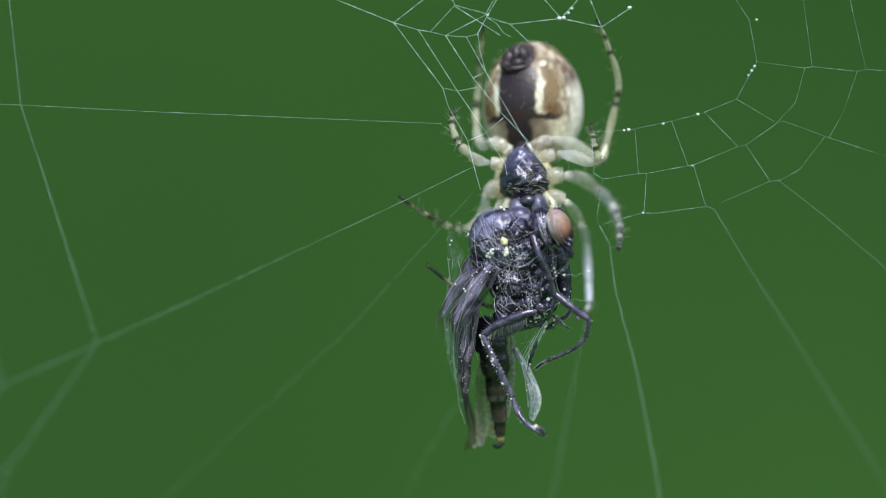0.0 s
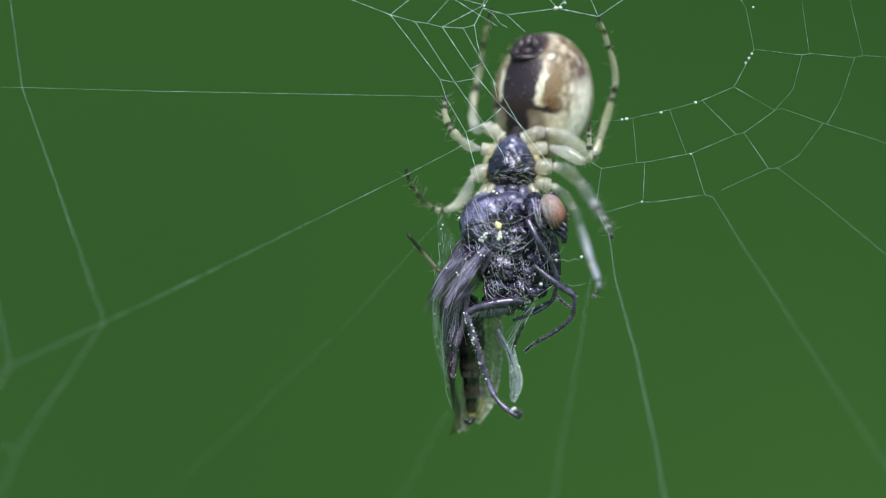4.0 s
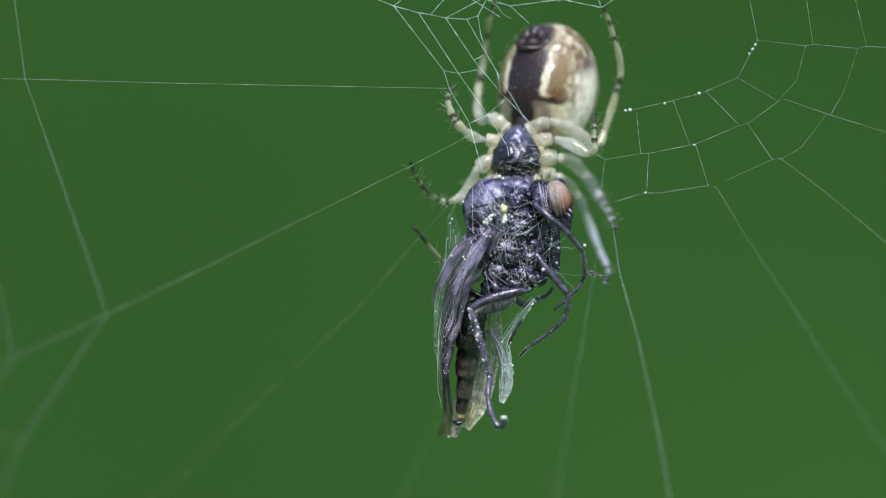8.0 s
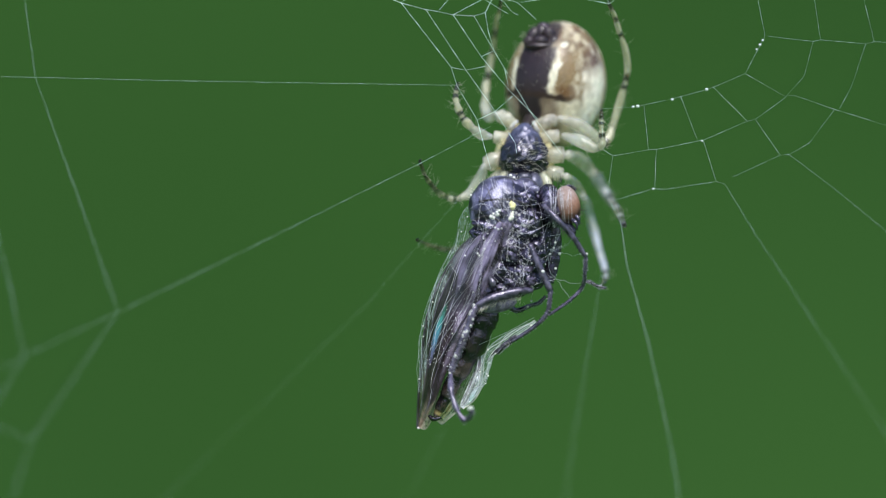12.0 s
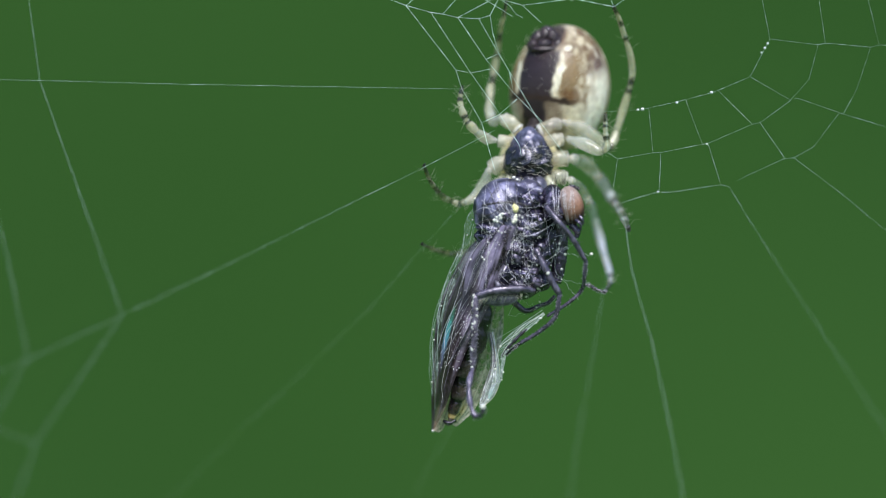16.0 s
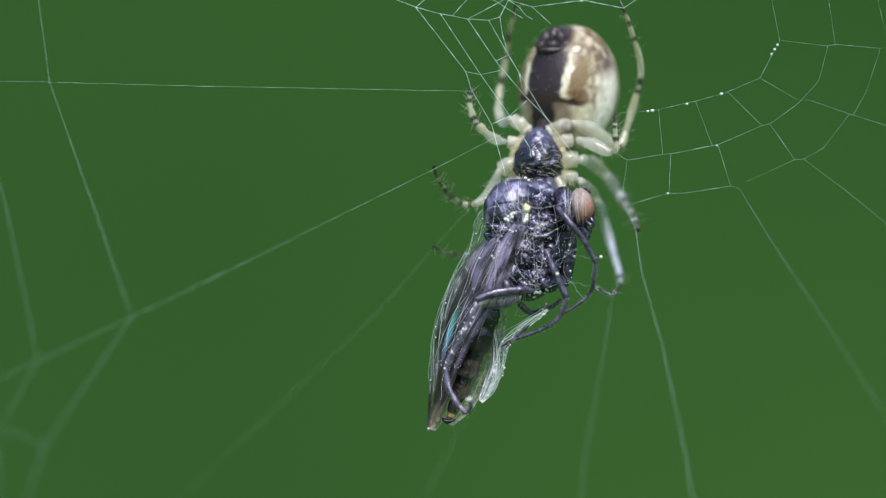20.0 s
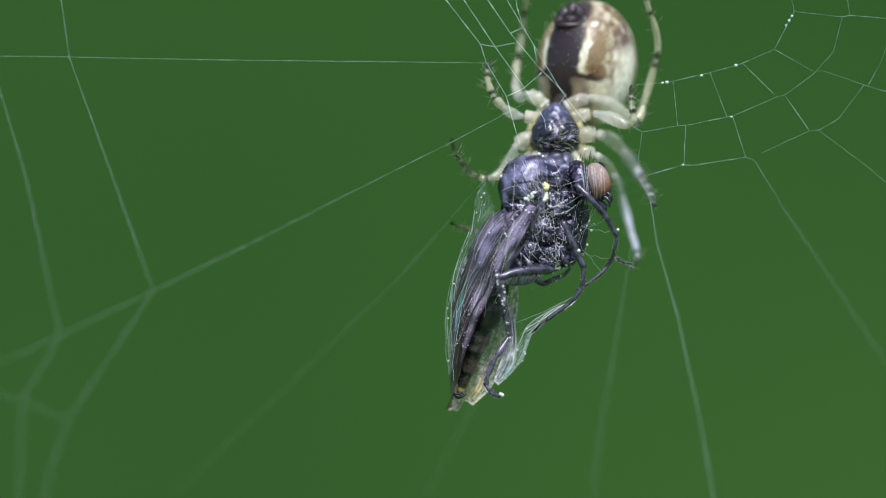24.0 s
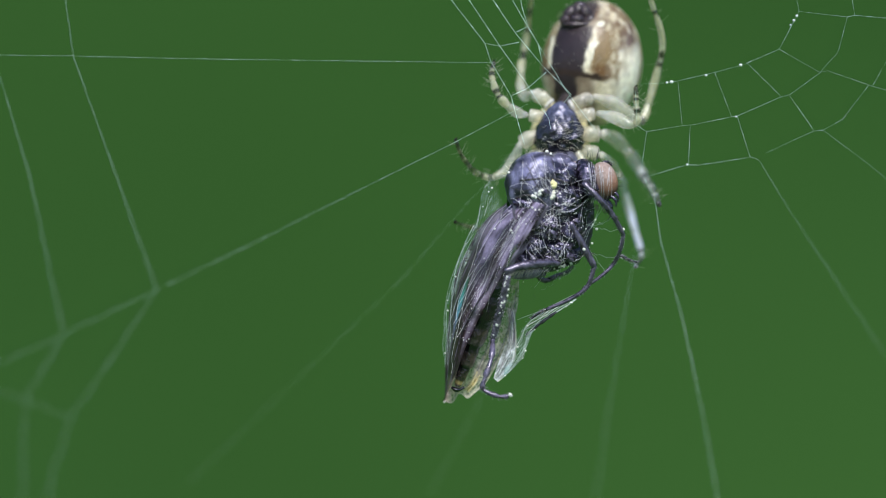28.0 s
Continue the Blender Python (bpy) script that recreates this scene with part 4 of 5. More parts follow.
    lobe = blade([(836, 540), (802, 580), (770, 632), (748, 682), (734, 724), (727, 752)], [(866, 530), (862, 580), (848, 632), (826, 680), (802, 720), (774, 744)], (14, 24, 30, 24), 8, ripple=9.0, folds=2)
    bent = []
    for i in range(37):
        for k in range(31):
            s, q = i / 36, k / 30
            hang = step(0.75, 1.0, s) * (9 * math.sin(2.2 * math.pi * q + 0.6) * math.sin(math.pi * q) - 3 * spread(q * 5, 3.0, 1.0) * math.sin(math.pi * q))
            bent.append(lobe[0][i * 31 + k] + Vector((0, 0, -hang * UNIT)))
    tones = []
    for i in range(37):
        for k in range(31):
            s, q = i / 36, k / 30
            streak = spread(q * 11, s * 1.2, 3.0)
            c = mixed((0.50, 0.43, 0.44), (0.88, 0.79, 0.68), step(0.35, 0.9, s) + 0.5 * streak)
            c = mixed(c, (0.10, 0.085, 0.10), step(0.15, 0.45, spread(q * 8, s * 2.0, 7.0)) * step(0.9, 0.5, s) * 0.8)
            c = mixed(c, (0.80, 0.58, 0.24), step(0.10, 0.04, abs(q - 0.66 + 0.1 * (s - 0.8))) * step(0.70, 0.78, s) * step(0.96, 0.90, s))
            dense = 0.34 + 0.24 * step(0.45, 0.85, s) + 0.4 * max(0.0, streak) + 0.22 * step(0.10, 0.02, min(q, 1 - q)) + 0.3 * step(0.965, 0.99, s) + 0.25 * step(0.2, 0.5, spread(q * 5, s * 4, 12.0))
            tones.append((*c, min(0.95, dense)))
    lobe = (bent, lobe[1], tones)
    part("wing_lobe", lobe, FILM, wing, "beige translucent hind lobe of the folded wing")
    for q, lo, hi, r, mat in ((0.22, 0.1, 0.95, 0.7, RIDGE), (0.40, 0.3, 0.98, 0.5, HAIR), (0.58, 0.05, 0.8, 0.8, RIDGE), (0.78, 0.45, 0.99, 0.6, HAIR), (0.90, 0.1, 0.7, 0.7, RIDGE)):
        rib = rod(blade_line(lobe, q, lo, hi, bend=0.06), r, 4)
        part("vein", rib, mat, wing)
    for q, lo, hi, r in ((0.55, 0.70, 0.94, 1.5), (0.66, 0.74, 0.97, 1.9), (0.34, 0.80, 0.98, 1.1)):
        part("lobe_crease", rod(blade_line(lobe, q, lo, hi, bend=0.1), r, 5), GILT, wing, "gilt crease in the lobe")
    part("lobe_edge", rod([bent[36 * 31 + k] for k in range(31)], 0.7, 4), HAIR, wing, "pale scalloped edge of the lobe")
    back = blade([(828, 590), (831, 622), (826, 652), (815, 678), (806, 698), (800, 714)], [(840, 590), (842, 622), (843, 650), (839, 682), (827, 704), (806, 720)], (4, 0, -18, -24), 14, folds=2)
    tones = []
    for i in range(37):
        for k in range(31):
            s, q = i / 36, k / 30
            streak = spread(q * 9, s * 1.6, 21.0)
            strip = step(0.52, 0.34, s)
            c = mixed((0.88, 0.90, 0.96), (0.97, 0.94, 1.0), strip + 0.5 * streak)
            c = mixed(c, (0.12, 0.10, 0.12), strip * step(0.14, 0.06, abs(q - 0.62)) * 0.9)
            tones.append((*c, min(0.96, 0.62 + 0.34 * strip + 0.6 * max(0.0, streak) + 0.3 * step(0.90, 1.0, q) + 0.25 * step(0.12, 0.0, q))))
    back = (back[0], back[1], tones)
    pale = part("wing", back, FILM, fly, "pale silvery translucent wing folded beside the abdomen", V(813.9, 674.2, -10))
    part("costal_vein", rod(blade_line(back, 1.0), 0.9), HAIR, pale, "pale edge of the wing")
    for q in (0.15, 0.42, 0.75):
        part("vein", rod(blade_line(back, q, 0.02, 0.95, bend=0.05), 0.55, 4), HAIR if q > 0.5 else RIDGE, pale)
    # silvery teal sheen of the pale wing, likewise painted into the tones
    glow, tones = [], []
    for i in range(19, 34):
        k = (i - 19) / 14
        for q in range(5):
            a, b = back[0][i * 31 + 29], back[0][i * 31 + 13 + 3 * q]
            glow.append(a + (b - a) * math.sin(math.pi * (0.06 + 0.88 * k)) + Vector((0, -6 * UNIT, 0)))
            tones.append((*mixed((0.86, 0.84, 0.98), (0.55, 0.92, 0.90), k + 0.25 * spread(k * 5, q, 3.0)), 0.85 * math.sin(math.pi * (0.1 + 0.2 * q)) * math.sin(math.pi * (0.04 + 0.92 * k))))
    part("iridescent_patch", (glow, [(i * 5 + j, i * 5 + j + 1, i * 5 + j + 6, i * 5 + j + 5) for i in range(14) for j in range(4)], tones), SHEEN, pale, "silvery teal sheen on the pale wing")
    # legs
    legs = {}
    legs["hind"] = fly_leg(fly, [(938, 512, -84, 6), (912, 515, -92, 9.5), (872, 526, -100, 9.5), (838, 543, -106, 6.5)], [], "thick bristly hind thigh across the body", 31, 60)
    shin = [(838, 542, -106, 5.6), (818, 582, -108, 6.4), (797, 622, -106, 6.6), (780, 655, -102, 5.4)]
    foot = [(780, 655, -102, 6), (784, 690, -130, 5.6), (798, 722, -143, 5.4), (812, 737, -150, 5), (821, 728, -176, 4.6), (822, 716, -190, 4)]
    legs["shin"] = part("tibia", furred(shin, tube(shin, 7, 12, along((0.02, 0.017, 0.028), (0.20, 0.175, 0.27)), rough=0.05), 150, 5, 61), LIMB, fly, "bristly grey hind shin with a curled foot", at=V(838, 542, -106))
    legs["foot"] = part("tarsus", furred(foot, tube(jointed(foot, 5, 0.9), 1, 10, along((0.02, 0.017, 0.028), (0.17, 0.15, 0.23)), rough=0.05), 60, 6, 62), LIMB, legs["shin"], at=V(780, 655, -102))
    part("bristle", segment_hairs(shin, 50, 10, 0.4, 35, 0.9), BRISTLE, legs["shin"], "short dark bristles", kind="stuff")
    rnd = random.Random(36)
    for _ in range(34):
        x, y, d, _r = (shin + foot[1:4])[0]
        k = rnd.random()
        row = curve_through(shin, 8)[int(k * 24)]
        part("grain", grain(V(row[0] + rnd.gauss(-1, 2.4), row[1] + rnd.gauss(0, 3), row[2] - row[3] * 0.75), rnd.uniform(0.8, 2.4), (0.78, 0.78, 0.74), rnd.uniform(0.6, 1.4)), POLLEN, legs["shin"])
    for x, y in ((822, 713), (818, 714)):
        part("grain", grain(V(x, y, -191), 3.4), POLLEN, legs["foot"])
    legs["middle"] = fly_leg(fly, [(934, 428, -84, 6), (948, 468, -92, 8), (966, 514, -92, 7)],
                             [("tibia", [(966, 513, -92, 6), (958, 552, -88, 5.4), (930, 578, -82, 5), (892, 600, -76, 4.4)]),
                              ("tarsus", [(892, 600, -76, 4), (880, 608, -73, 3.4), (866, 620, -70, 2.4)])], "dark middle leg bent under the body", 32, 50)
    legs["fore"] = fly_leg(fly, [(958, 360, -88, 6), (984, 386, -104, 6.4), (1010, 416, -100, 6), (1033, 454, -90, 5)],
                           [("tibia", [(1033, 453, -90, 4.8), (1031, 480, -80, 4.8), (1026, 506, -60, 4.6), (1004, 530, -60, 4.4), (966, 556, -60, 3.6)]),
                            ("tarsus", [(1024, 500, -60, 3), (1038, 498, -58, 3.4), (1050, 505, -56, 3.2), (1067, 510, -56, 2.2)])], "dark slender front leg stretched out", 33, 50)
    legs["far"] = fly_leg(fly, [(884, 530, 6, 7), (905, 548, 10, 6), (930, 540, 12, 5)], [("tibia", [(930, 540, 12, 4.6), (945, 536, 12, 4.4), (958, 524, 12, 3.6)])], "dark leg on the far side", 34, 14)
    solid("fore_coxa", tube([(962, 372, -34, 13), (974, 410, -30, 15), (972, 455, -28, 14), (964, 500, -30, 10)], 6, 14, along(INK, SLATE), rough=0.12), CUTICLE, fly, "dark hip of the front leg")
    flap = egg(880, 540, -80, 34, 13, 12, turn=-14, tone=lambda u, v, w: mixed((0.03, 0.025, 0.045), (0.22, 0.19, 0.28), 0.5 + spread(u * 3, v * 3, w * 3) + 0.2 * math.sin(u * 16)), rings=18, sides=30, rough=0.16, grain=0.08)
    part("squama", flap, DOME, legs["hind"], "pale lilac ribbed flap under the thigh")
    comb = []
    for k in range(40):
        x, y, d, r = curve_through([(918, 524, -92, 9), (872, 534, -100, 9), (846, 548, -106, 7)], 20)[k]
        comb.append(hair(V(x, y, d), V(x - 3 + rnd.gauss(0, 2), y + rnd.uniform(10, 20), d + 4), 0.45))
    part("bristle", joined(comb), HAIR, legs["hind"], "pale comb of hairs under the thigh", kind="stuff")
    wrap_fly(fly, solids, near, near_wing, pale, upper, base)
    legs["wing"], legs["pale"], legs["abdomen"] = near_wing, pale, trunk_end
    legs["base"] = base
    return fly, legs


def wrap_fly(fly, solids, near, wing, pale, fold, base):
    """Silk strands laid over the fly, and the pale grains caught in them."""
    from mathutils.bvhtree import BVHTree
    places, faces, _ = joined([(p, f, []) for p, f, _ in solids])
    tree = BVHTree.FromPolygons([tuple(p / UNIT) for p in places], faces)
    eye_point = Vector((0, -FAR, 0))

    def front(x, y):
        way = (V(x, y, 0) / UNIT - eye_point).normalized()
        hit = tree.ray_cast(eye_point, way)[0]
        return hit * UNIT if hit else None

    rnd = random.Random(77)
    strands, wing_strands = [], []

    def lay(x0, y0, x1, y1, r, lift=2.0, slack=0.0, steps=14, into=strands):
        """A strand drawn tight from place to place, bridging the hollows."""
        pts = [front(x0 + (x1 - x0) * k / steps, y0 + (y1 - y0) * k / steps + slack * math.sin(math.pi * k / steps)) for k in range(steps + 1)]
        pts = [p for p in pts if p]
        if len(pts) < 4:
            return
        depth = [p.y for p in pts]
        for _ in range(3):
            depth = [min(depth[i], (depth[max(i - 1, 0)] + depth[min(i + 1, len(depth) - 1)]) / 2) for i in range(len(depth))]
        into.append(rod([Vector((p.x, d - lift * UNIT, p.z)) for p, d in zip(pts, depth)], r, 4))

    for _ in range(44):
        x, y = rnd.gauss(896, 46), rnd.gauss(415, 58)
        a, ln = rnd.choice((rnd.gauss(1.5, 0.4), rnd.uniform(0, math.pi))), rnd.uniform(18, 70)
        lay(x - ln * math.cos(a), y - ln * math.sin(a), x + ln * math.cos(a), y + ln * math.sin(a), rnd.choice((0.13, 0.17, 0.24)), 2.5, rnd.gauss(0, 22), 22)
    for _ in range(16):
        x, y = rnd.gauss(912, 36), rnd.gauss(405, 40)
        a, ln = rnd.uniform(0, math.pi), rnd.uniform(8, 30)
        lay(x - ln * math.cos(a), y - ln * math.sin(a), x + ln * math.cos(a), y + ln * math.sin(a), rnd.choice((0.14, 0.2, 0.3)), 3.5, rnd.gauss(0, 8), 14)
    # a loose net of short strands, each knot tied to its nearest neighbours
    knots = [(rnd.gauss(912, 32), rnd.gauss(415, 40)) for _ in range(44)]
    for x, y in knots:
        near_by = sorted(knots, key=lambda p: (p[0] - x) ** 2 + (p[1] - y) ** 2)[1:4]
        for p, q in near_by:
            if p > x:
                lay(x, y, p, q, rnd.choice((0.11, 0.15, 0.22)), 3.0, rnd.gauss(0, 6), 10)
    for _ in range(6):
        x0, y0 = rnd.uniform(820, 880), rnd.uniform(400, 490)
        lay(x0, y0, x0 - rnd.uniform(50, 100), y0 + rnd.uniform(100, 230), rnd.uniform(0.16, 0.32), 3, rnd.gauss(0, 12), into=wing_strands)
    for _ in range(11):
        x = rnd.uniform(972, 1016)
        lay(x - 6, 328, x + rnd.gauss(0, 14), 402, 0.26, 1.5, rnd.gauss(0, 8))
    lumps, fuzz = [], []
    for _ in range(20):
        x, y = rnd.gauss(900, 32), rnd.gauss(462, 40)
        p = front(x, y)
        if p and not (x < 850 and y > 430):
            q = rnd.uniform(4, 12)
            lumps.append(egg(x, y, p.y / UNIT + q * 0.3, q * rnd.uniform(0.6, 1.6), q, q * 0.8, turn=rnd.uniform(-60, 60), tone=fly_tone((0.001, 0.001, 0.0015), (0.13, 0.11, 0.18), 2.0), rings=12, sides=16, rough=0.6,
                             grain=0.2))
    def groove(points, r):
        pts = [front(*p) for p in curve_through(points, 6)]
        part("suture", rod([p + Vector((0, 0.3 * UNIT, 0)) for p in pts if p], r, 6), BRISTLE, fly)

    groove([(846, 352), (872, 349), (900, 350), (930, 358)], 1.9)
    groove([(862, 330), (868, 350), (880, 372), (884, 392)], 1.0)
    groove([(838, 384), (856, 378), (876, 384), (890, 396)], 2.2)
    groove([(930, 340), (938, 362), (946, 392)], 1.4)
    groove([(846, 372), (852, 356), (862, 338), (876, 322)], 0.8)
    groove([(906, 318), (908, 336), (906, 352)], 0.8)
    groove([(884, 352), (888, 366), (896, 380)], 1.2)
    groove([(832, 366), (850, 370), (866, 366), (878, 356)], 0.9)
    rim = []
    for _ in range(150):
        a = rnd.uniform(-0.25, 2.9)
        root = V(884 + 56 * math.cos(a), 368 - 59 * math.sin(a), rnd.uniform(-60, -20))
        way = Vector((math.cos(a) + rnd.gauss(0, 0.3), rnd.gauss(-0.2, 0.2), math.sin(a) + rnd.gauss(0, 0.3)))
        rim.append(hair(root, root + way * rnd.uniform(4, 9) * UNIT, 0.3))
    part("fringe", joined(rim), HAIR, fly, "pale fringe of fine hairs round the thorax", kind="stuff")
    part("skin_fold", joined(lumps), CUTICLE, fly, "small dark bumps and folds of the underside", kind="stuff")
    for _ in range(420):
        x, y = rnd.gauss(898, 40), rnd.gauss(425, 62)
        p = front(x, y)
        if p and math.hypot(x - 884, y - 368) > 52:
            way = Vector((rnd.gauss(0, 0.5), -0.7, rnd.gauss(-0.5, 0.5)))
            fuzz.append(hair(p, p + way * rnd.uniform(4, 11) * UNIT, 0.36, 1))
    part("bristle", joined(fuzz), BRISTLE, fly, "short dark body bristles", kind="stuff")
    part("silk_wrap", joined(strands), WRAP, fly, "fine pale silk strands wound round the body", kind="stuff")
    part("silk_wrap", joined(wing_strands), WRAP, wing, "fine pale silk strands drawn over the wing", kind="stuff")
    # strands that fan from the shoulder over the base of the wing
    for k in range(9):
        i, q = rnd.randrange(2, 12), rnd.uniform(3, 27)
        way, line = rnd.uniform(-0.7, 0.9), []
        for n in range(i, min(36, i + rnd.randrange(12, 24))):
            q = min(29.0, max(1.0, q + way))
            line.append(fold[0][n * 31 + int(q)].lerp(fold[0][n * 31 + int(q) + 1], q - int(q)))
        depth = [p.y for p in line]
        for _ in range(6):
            depth = [min(depth[m], (depth[max(m - 1, 0)] + depth[min(m + 1, len(depth) - 1)]) / 2) for m in range(len(depth))]
        part("silk_strand", rod([Vector((p.x, d - 2.5 * UNIT, p.z)) for p, d in zip(line, depth)], rnd.uniform(0.14, 0.3), 4), WRAP, base)
    for _ in range(16):
        p = fold[0][rnd.randrange(3, 30) * 31 + rnd.randrange(2, 29)]
        part("grain", grain(p + Vector((0, -2 * UNIT, 0)), rnd.uniform(0.7, 1.9), (0.9, 0.9, 0.88)), POLLEN, base)
    # gauze along the wing's front edge, with its own stray strands
    def gauze(outer, inner, depth, dense, parent, seed, label):
        shape = blade(outer, inner, depth, 4, ripple=8.0)
        tones = []
        for i in range(37):
            for k in range(31):
                s, q = i / 36, k / 30
                wisp = spread(q * 4 + s * 5, s * 12 - q * 4, seed)
                fade = step(0.0, 0.08, s) * step(1.0, 0.9, s)
                tones.append((0.66, 0.78, 0.76, fade * (dense * 0.3 + dense * 1.5 * max(0.0, wisp) + 0.12 * step(0.08, 0.0, q))))
        part("silk_gauze", (shape[0], shape[1], tones), GAUZE, parent, label)
        return shape

    def slack(line, sway, seed, lift):
        """A strand that hangs loose: it strays from its line by up to sway model units, and kinks here and there."""
        out = []
        for n, p in enumerate(line):
            near_end = min(1.0, 3 * math.sin(math.pi * n / (len(line) - 1)))
            u, v = spread(n * 0.13, seed, 1.0), spread(n * 0.11, seed, 6.0)
            out.append(p + Vector((near_end * sway * u * 1.6, lift + 2 * v, near_end * sway * v)) * UNIT)
        return out

    outer = [(834, 350), (811, 378), (800, 420), (774, 476), (750, 530), (735, 588), (730, 640), (729, 690)]
    inner = [(852, 400), (822, 432), (796, 474), (772, 520), (755, 574), (748, 630), (742, 680), (734, 720)]
    edge = gauze(outer, inner, (-30, -40, 30, 20), 0.24, wing, 5.0, "thin greenish gauze of silk along the wing edge")
    for k in range(4):
        q, bend = rnd.uniform(0.0, 0.9), rnd.gauss(0, 0.9)
        lo = rnd.choice((0.0, 0.0, 0.15, 0.35))
        line = blade_line(edge, q, lo, min(1.0, lo + rnd.uniform(0.4, 0.8)), bend=bend)
        line = slack(line, 6.0, k * 3.1, -4)
        part("silk_strand", rod(line, rnd.uniform(0.18, 0.34), 4), VEIL, wing)
    for k in range(12):
        i, q = rnd.randrange(3, 31), rnd.randrange(0, 20)
        line = [edge[0][(i + n) * 31 + min(30, q + n * rnd.choice((2, 3)))] + Vector((0, -5 * UNIT, 0)) for n in range(4)]
        part("silk_strand", rod(line, rnd.uniform(0.16, 0.3), 4), VEIL, wing)
    for k in range(9):
        p = edge[0][rnd.randrange(2, 35) * 31 + rnd.choice((0, 2, 4, 8, 12, 20))]
        part("grain", grain(p + Vector((0, -4 * UNIT, 0)), rnd.uniform(0.7, 1.8)), POLLEN, wing)
    # threads drawn tight over the wing
    for q, lo, hi, bend in ((0.08, 0.05, 0.62, 0.5), (0.7, 0.05, 0.75, -0.8), (0.3, 0.3, 0.85, 0.5), (0.9, 0.1, 0.6, -1.0)):
        line = slack(blade_line(near, q, lo, hi, bend=bend), 7.0, 20 + 9 * q, -9)
        part("silk_strand", rod(line, rnd.uniform(0.22, 0.36), 4), WRAP, wing)
    # the veil that ties the legs to the pale wing
    rim = [(940, 568), (914, 586), (888, 603), (866, 622), (854, 648), (843, 676), (826, 700), (804, 718)]
    root = [(936, 563), (894, 582), (862, 604), (845, 624), (836, 648), (826, 670), (814, 692), (800, 712)]
    veil = gauze(rim, root, (-64, -58, -24, -24), 0.24, pale, 9.0, "thin torn veil of silk between the legs and the pale wing")
    bundle = []
    for k in range(12):
        q, bend = (rnd.uniform(0.0, 0.14), rnd.gauss(0, 0.05)) if k < 6 else (rnd.uniform(0.2, 1.0), rnd.gauss(0, 1.1))
        lo = rnd.choice((0.0, 0.0, 0.2, 0.35))
        hi = rnd.uniform(0.7, 1.0)
        line = slack(blade_line(veil, q, lo, hi, bend=bend), 3.5 if k < 6 else 6.0, 50 + k * 2.3, -5)
        bundle.append(line)
        part("silk_strand", rod(line, rnd.uniform(0.22, 0.5), 4), VEIL if k % 3 else WRAP, pale)
    for k in range(20):
        i, q = rnd.randrange(2, 28), rnd.randrange(0, 24)
        line = [veil[0][(i + n) * 31 + min(30, max(0, q + n * rnd.choice((-3, 2, 4))))] + Vector((0, -6 * UNIT, 0)) for n in range(5)]
        part("silk_strand", rod(line, rnd.uniform(0.18, 0.34), 4), VEIL, pale)
    for x0, y0, x1, y1 in ((938, 564, 846, 628), (936, 560, 838, 606)):
        part("silk_strand", rod([V(x0, y0, -62), V((x0 + x1) / 2, (y0 + y1) / 2 + 2, -55), V(x1, y1, -40)], 0.26, 4), VEIL, pale)
    for k in range(24):
        p = rnd.choice(rnd.choice(bundle))
        part("grain", grain(p, rnd.uniform(0.8, 2.4)), POLLEN, pale)
    # dark toe that the veil has caught
    toe = [(904, 590, -66, 2.6), (886, 603, -62, 3.2), (866, 620, -54, 3.0), (852, 634, -46, 2.2)]
    part("caught_tarsus", tube(jointed(toe, 4), 1, 8, along((0.006, 0.005, 0.008), (0.10, 0.09, 0.12))), LIMB, pale, "dark tip of a leg caught in the veil")
    # loose threads between trunk, thigh and legs, with beads of glue
    posts = [(968, 440, -60), (966, 470, -60), (950, 486, -62), (936, 512, -80), (905, 520, -92), (880, 548, -84), (962, 530, -88), (945, 566, -84), (912, 590, -78), (1004, 530, -60), (1026, 500, -62), (1030, 452, -84),
             (1012, 420, -98), (988, 396, -100), (972, 412, -50), (930, 542, 10)]
    pairs = ((0, 11), (14, 1), (1, 9), (13, 2), (12, 0), (13, 1), (2, 10), (4, 15), (5, 15), (3, 15), (14, 2), (0, 12))
    for n, (i, j) in enumerate(pairs):
        a, b = V(*posts[i]), V(*posts[j])
        line = slack([a + (b - a) * (k / 14) + Vector((0, 0, -7 * math.sin(math.pi * k / 14) * rnd.random() * UNIT)) for k in range(15)], 4.0, 80 + n * 1.7, 0)
        line[0], line[-1] = a, b
        part("silk_strand", rod(line, rnd.uniform(0.14, 0.26), 4), VEIL, fly)
        if n % 2:
            part("grain", grain(rnd.choice(line[3:12]), rnd.uniform(1.0, 2.2)), POLLEN, fly)
    # grains
    def put(x, y, r, tone=(0.78, 0.78, 0.74), lift=1.0, parent=fly):
        p = front(x, y)
        if p:
            part("grain", grain(p + Vector((0, -lift * UNIT, 0)), r, tone, rnd.uniform(0.5, 1.5)), POLLEN, parent)

    for x, y, r in ((903, 358, 4.6), (905, 363, 5.2), (907, 360, 4.2), (904, 376, 3.6), (903, 381, 4.4), (900, 384, 3.4), (905, 372, 2.6)):
        put(x, y, r, (0.88, 0.82, 0.42) if y < 368 else (0.88, 0.87, 0.74), 1)
    for _ in range(14):
        k = rnd.random()
        put(866 + 22 * k + rnd.gauss(0, 2.5), 383 - 14 * k + rnd.gauss(0, 2), rnd.uniform(1.4, 3.6), (0.88, 0.88, 0.84))
    for _ in range(80):
        put(rnd.gauss(905, 36), rnd.gauss(450, 55), rnd.uniform(0.5, 1.4) if rnd.random() < 0.92 else rnd.uniform(1.6, 2.4))
    # pale dust, its specks multiplied to give the cuticle's tiny glints
    specks, wing_specks = [], []
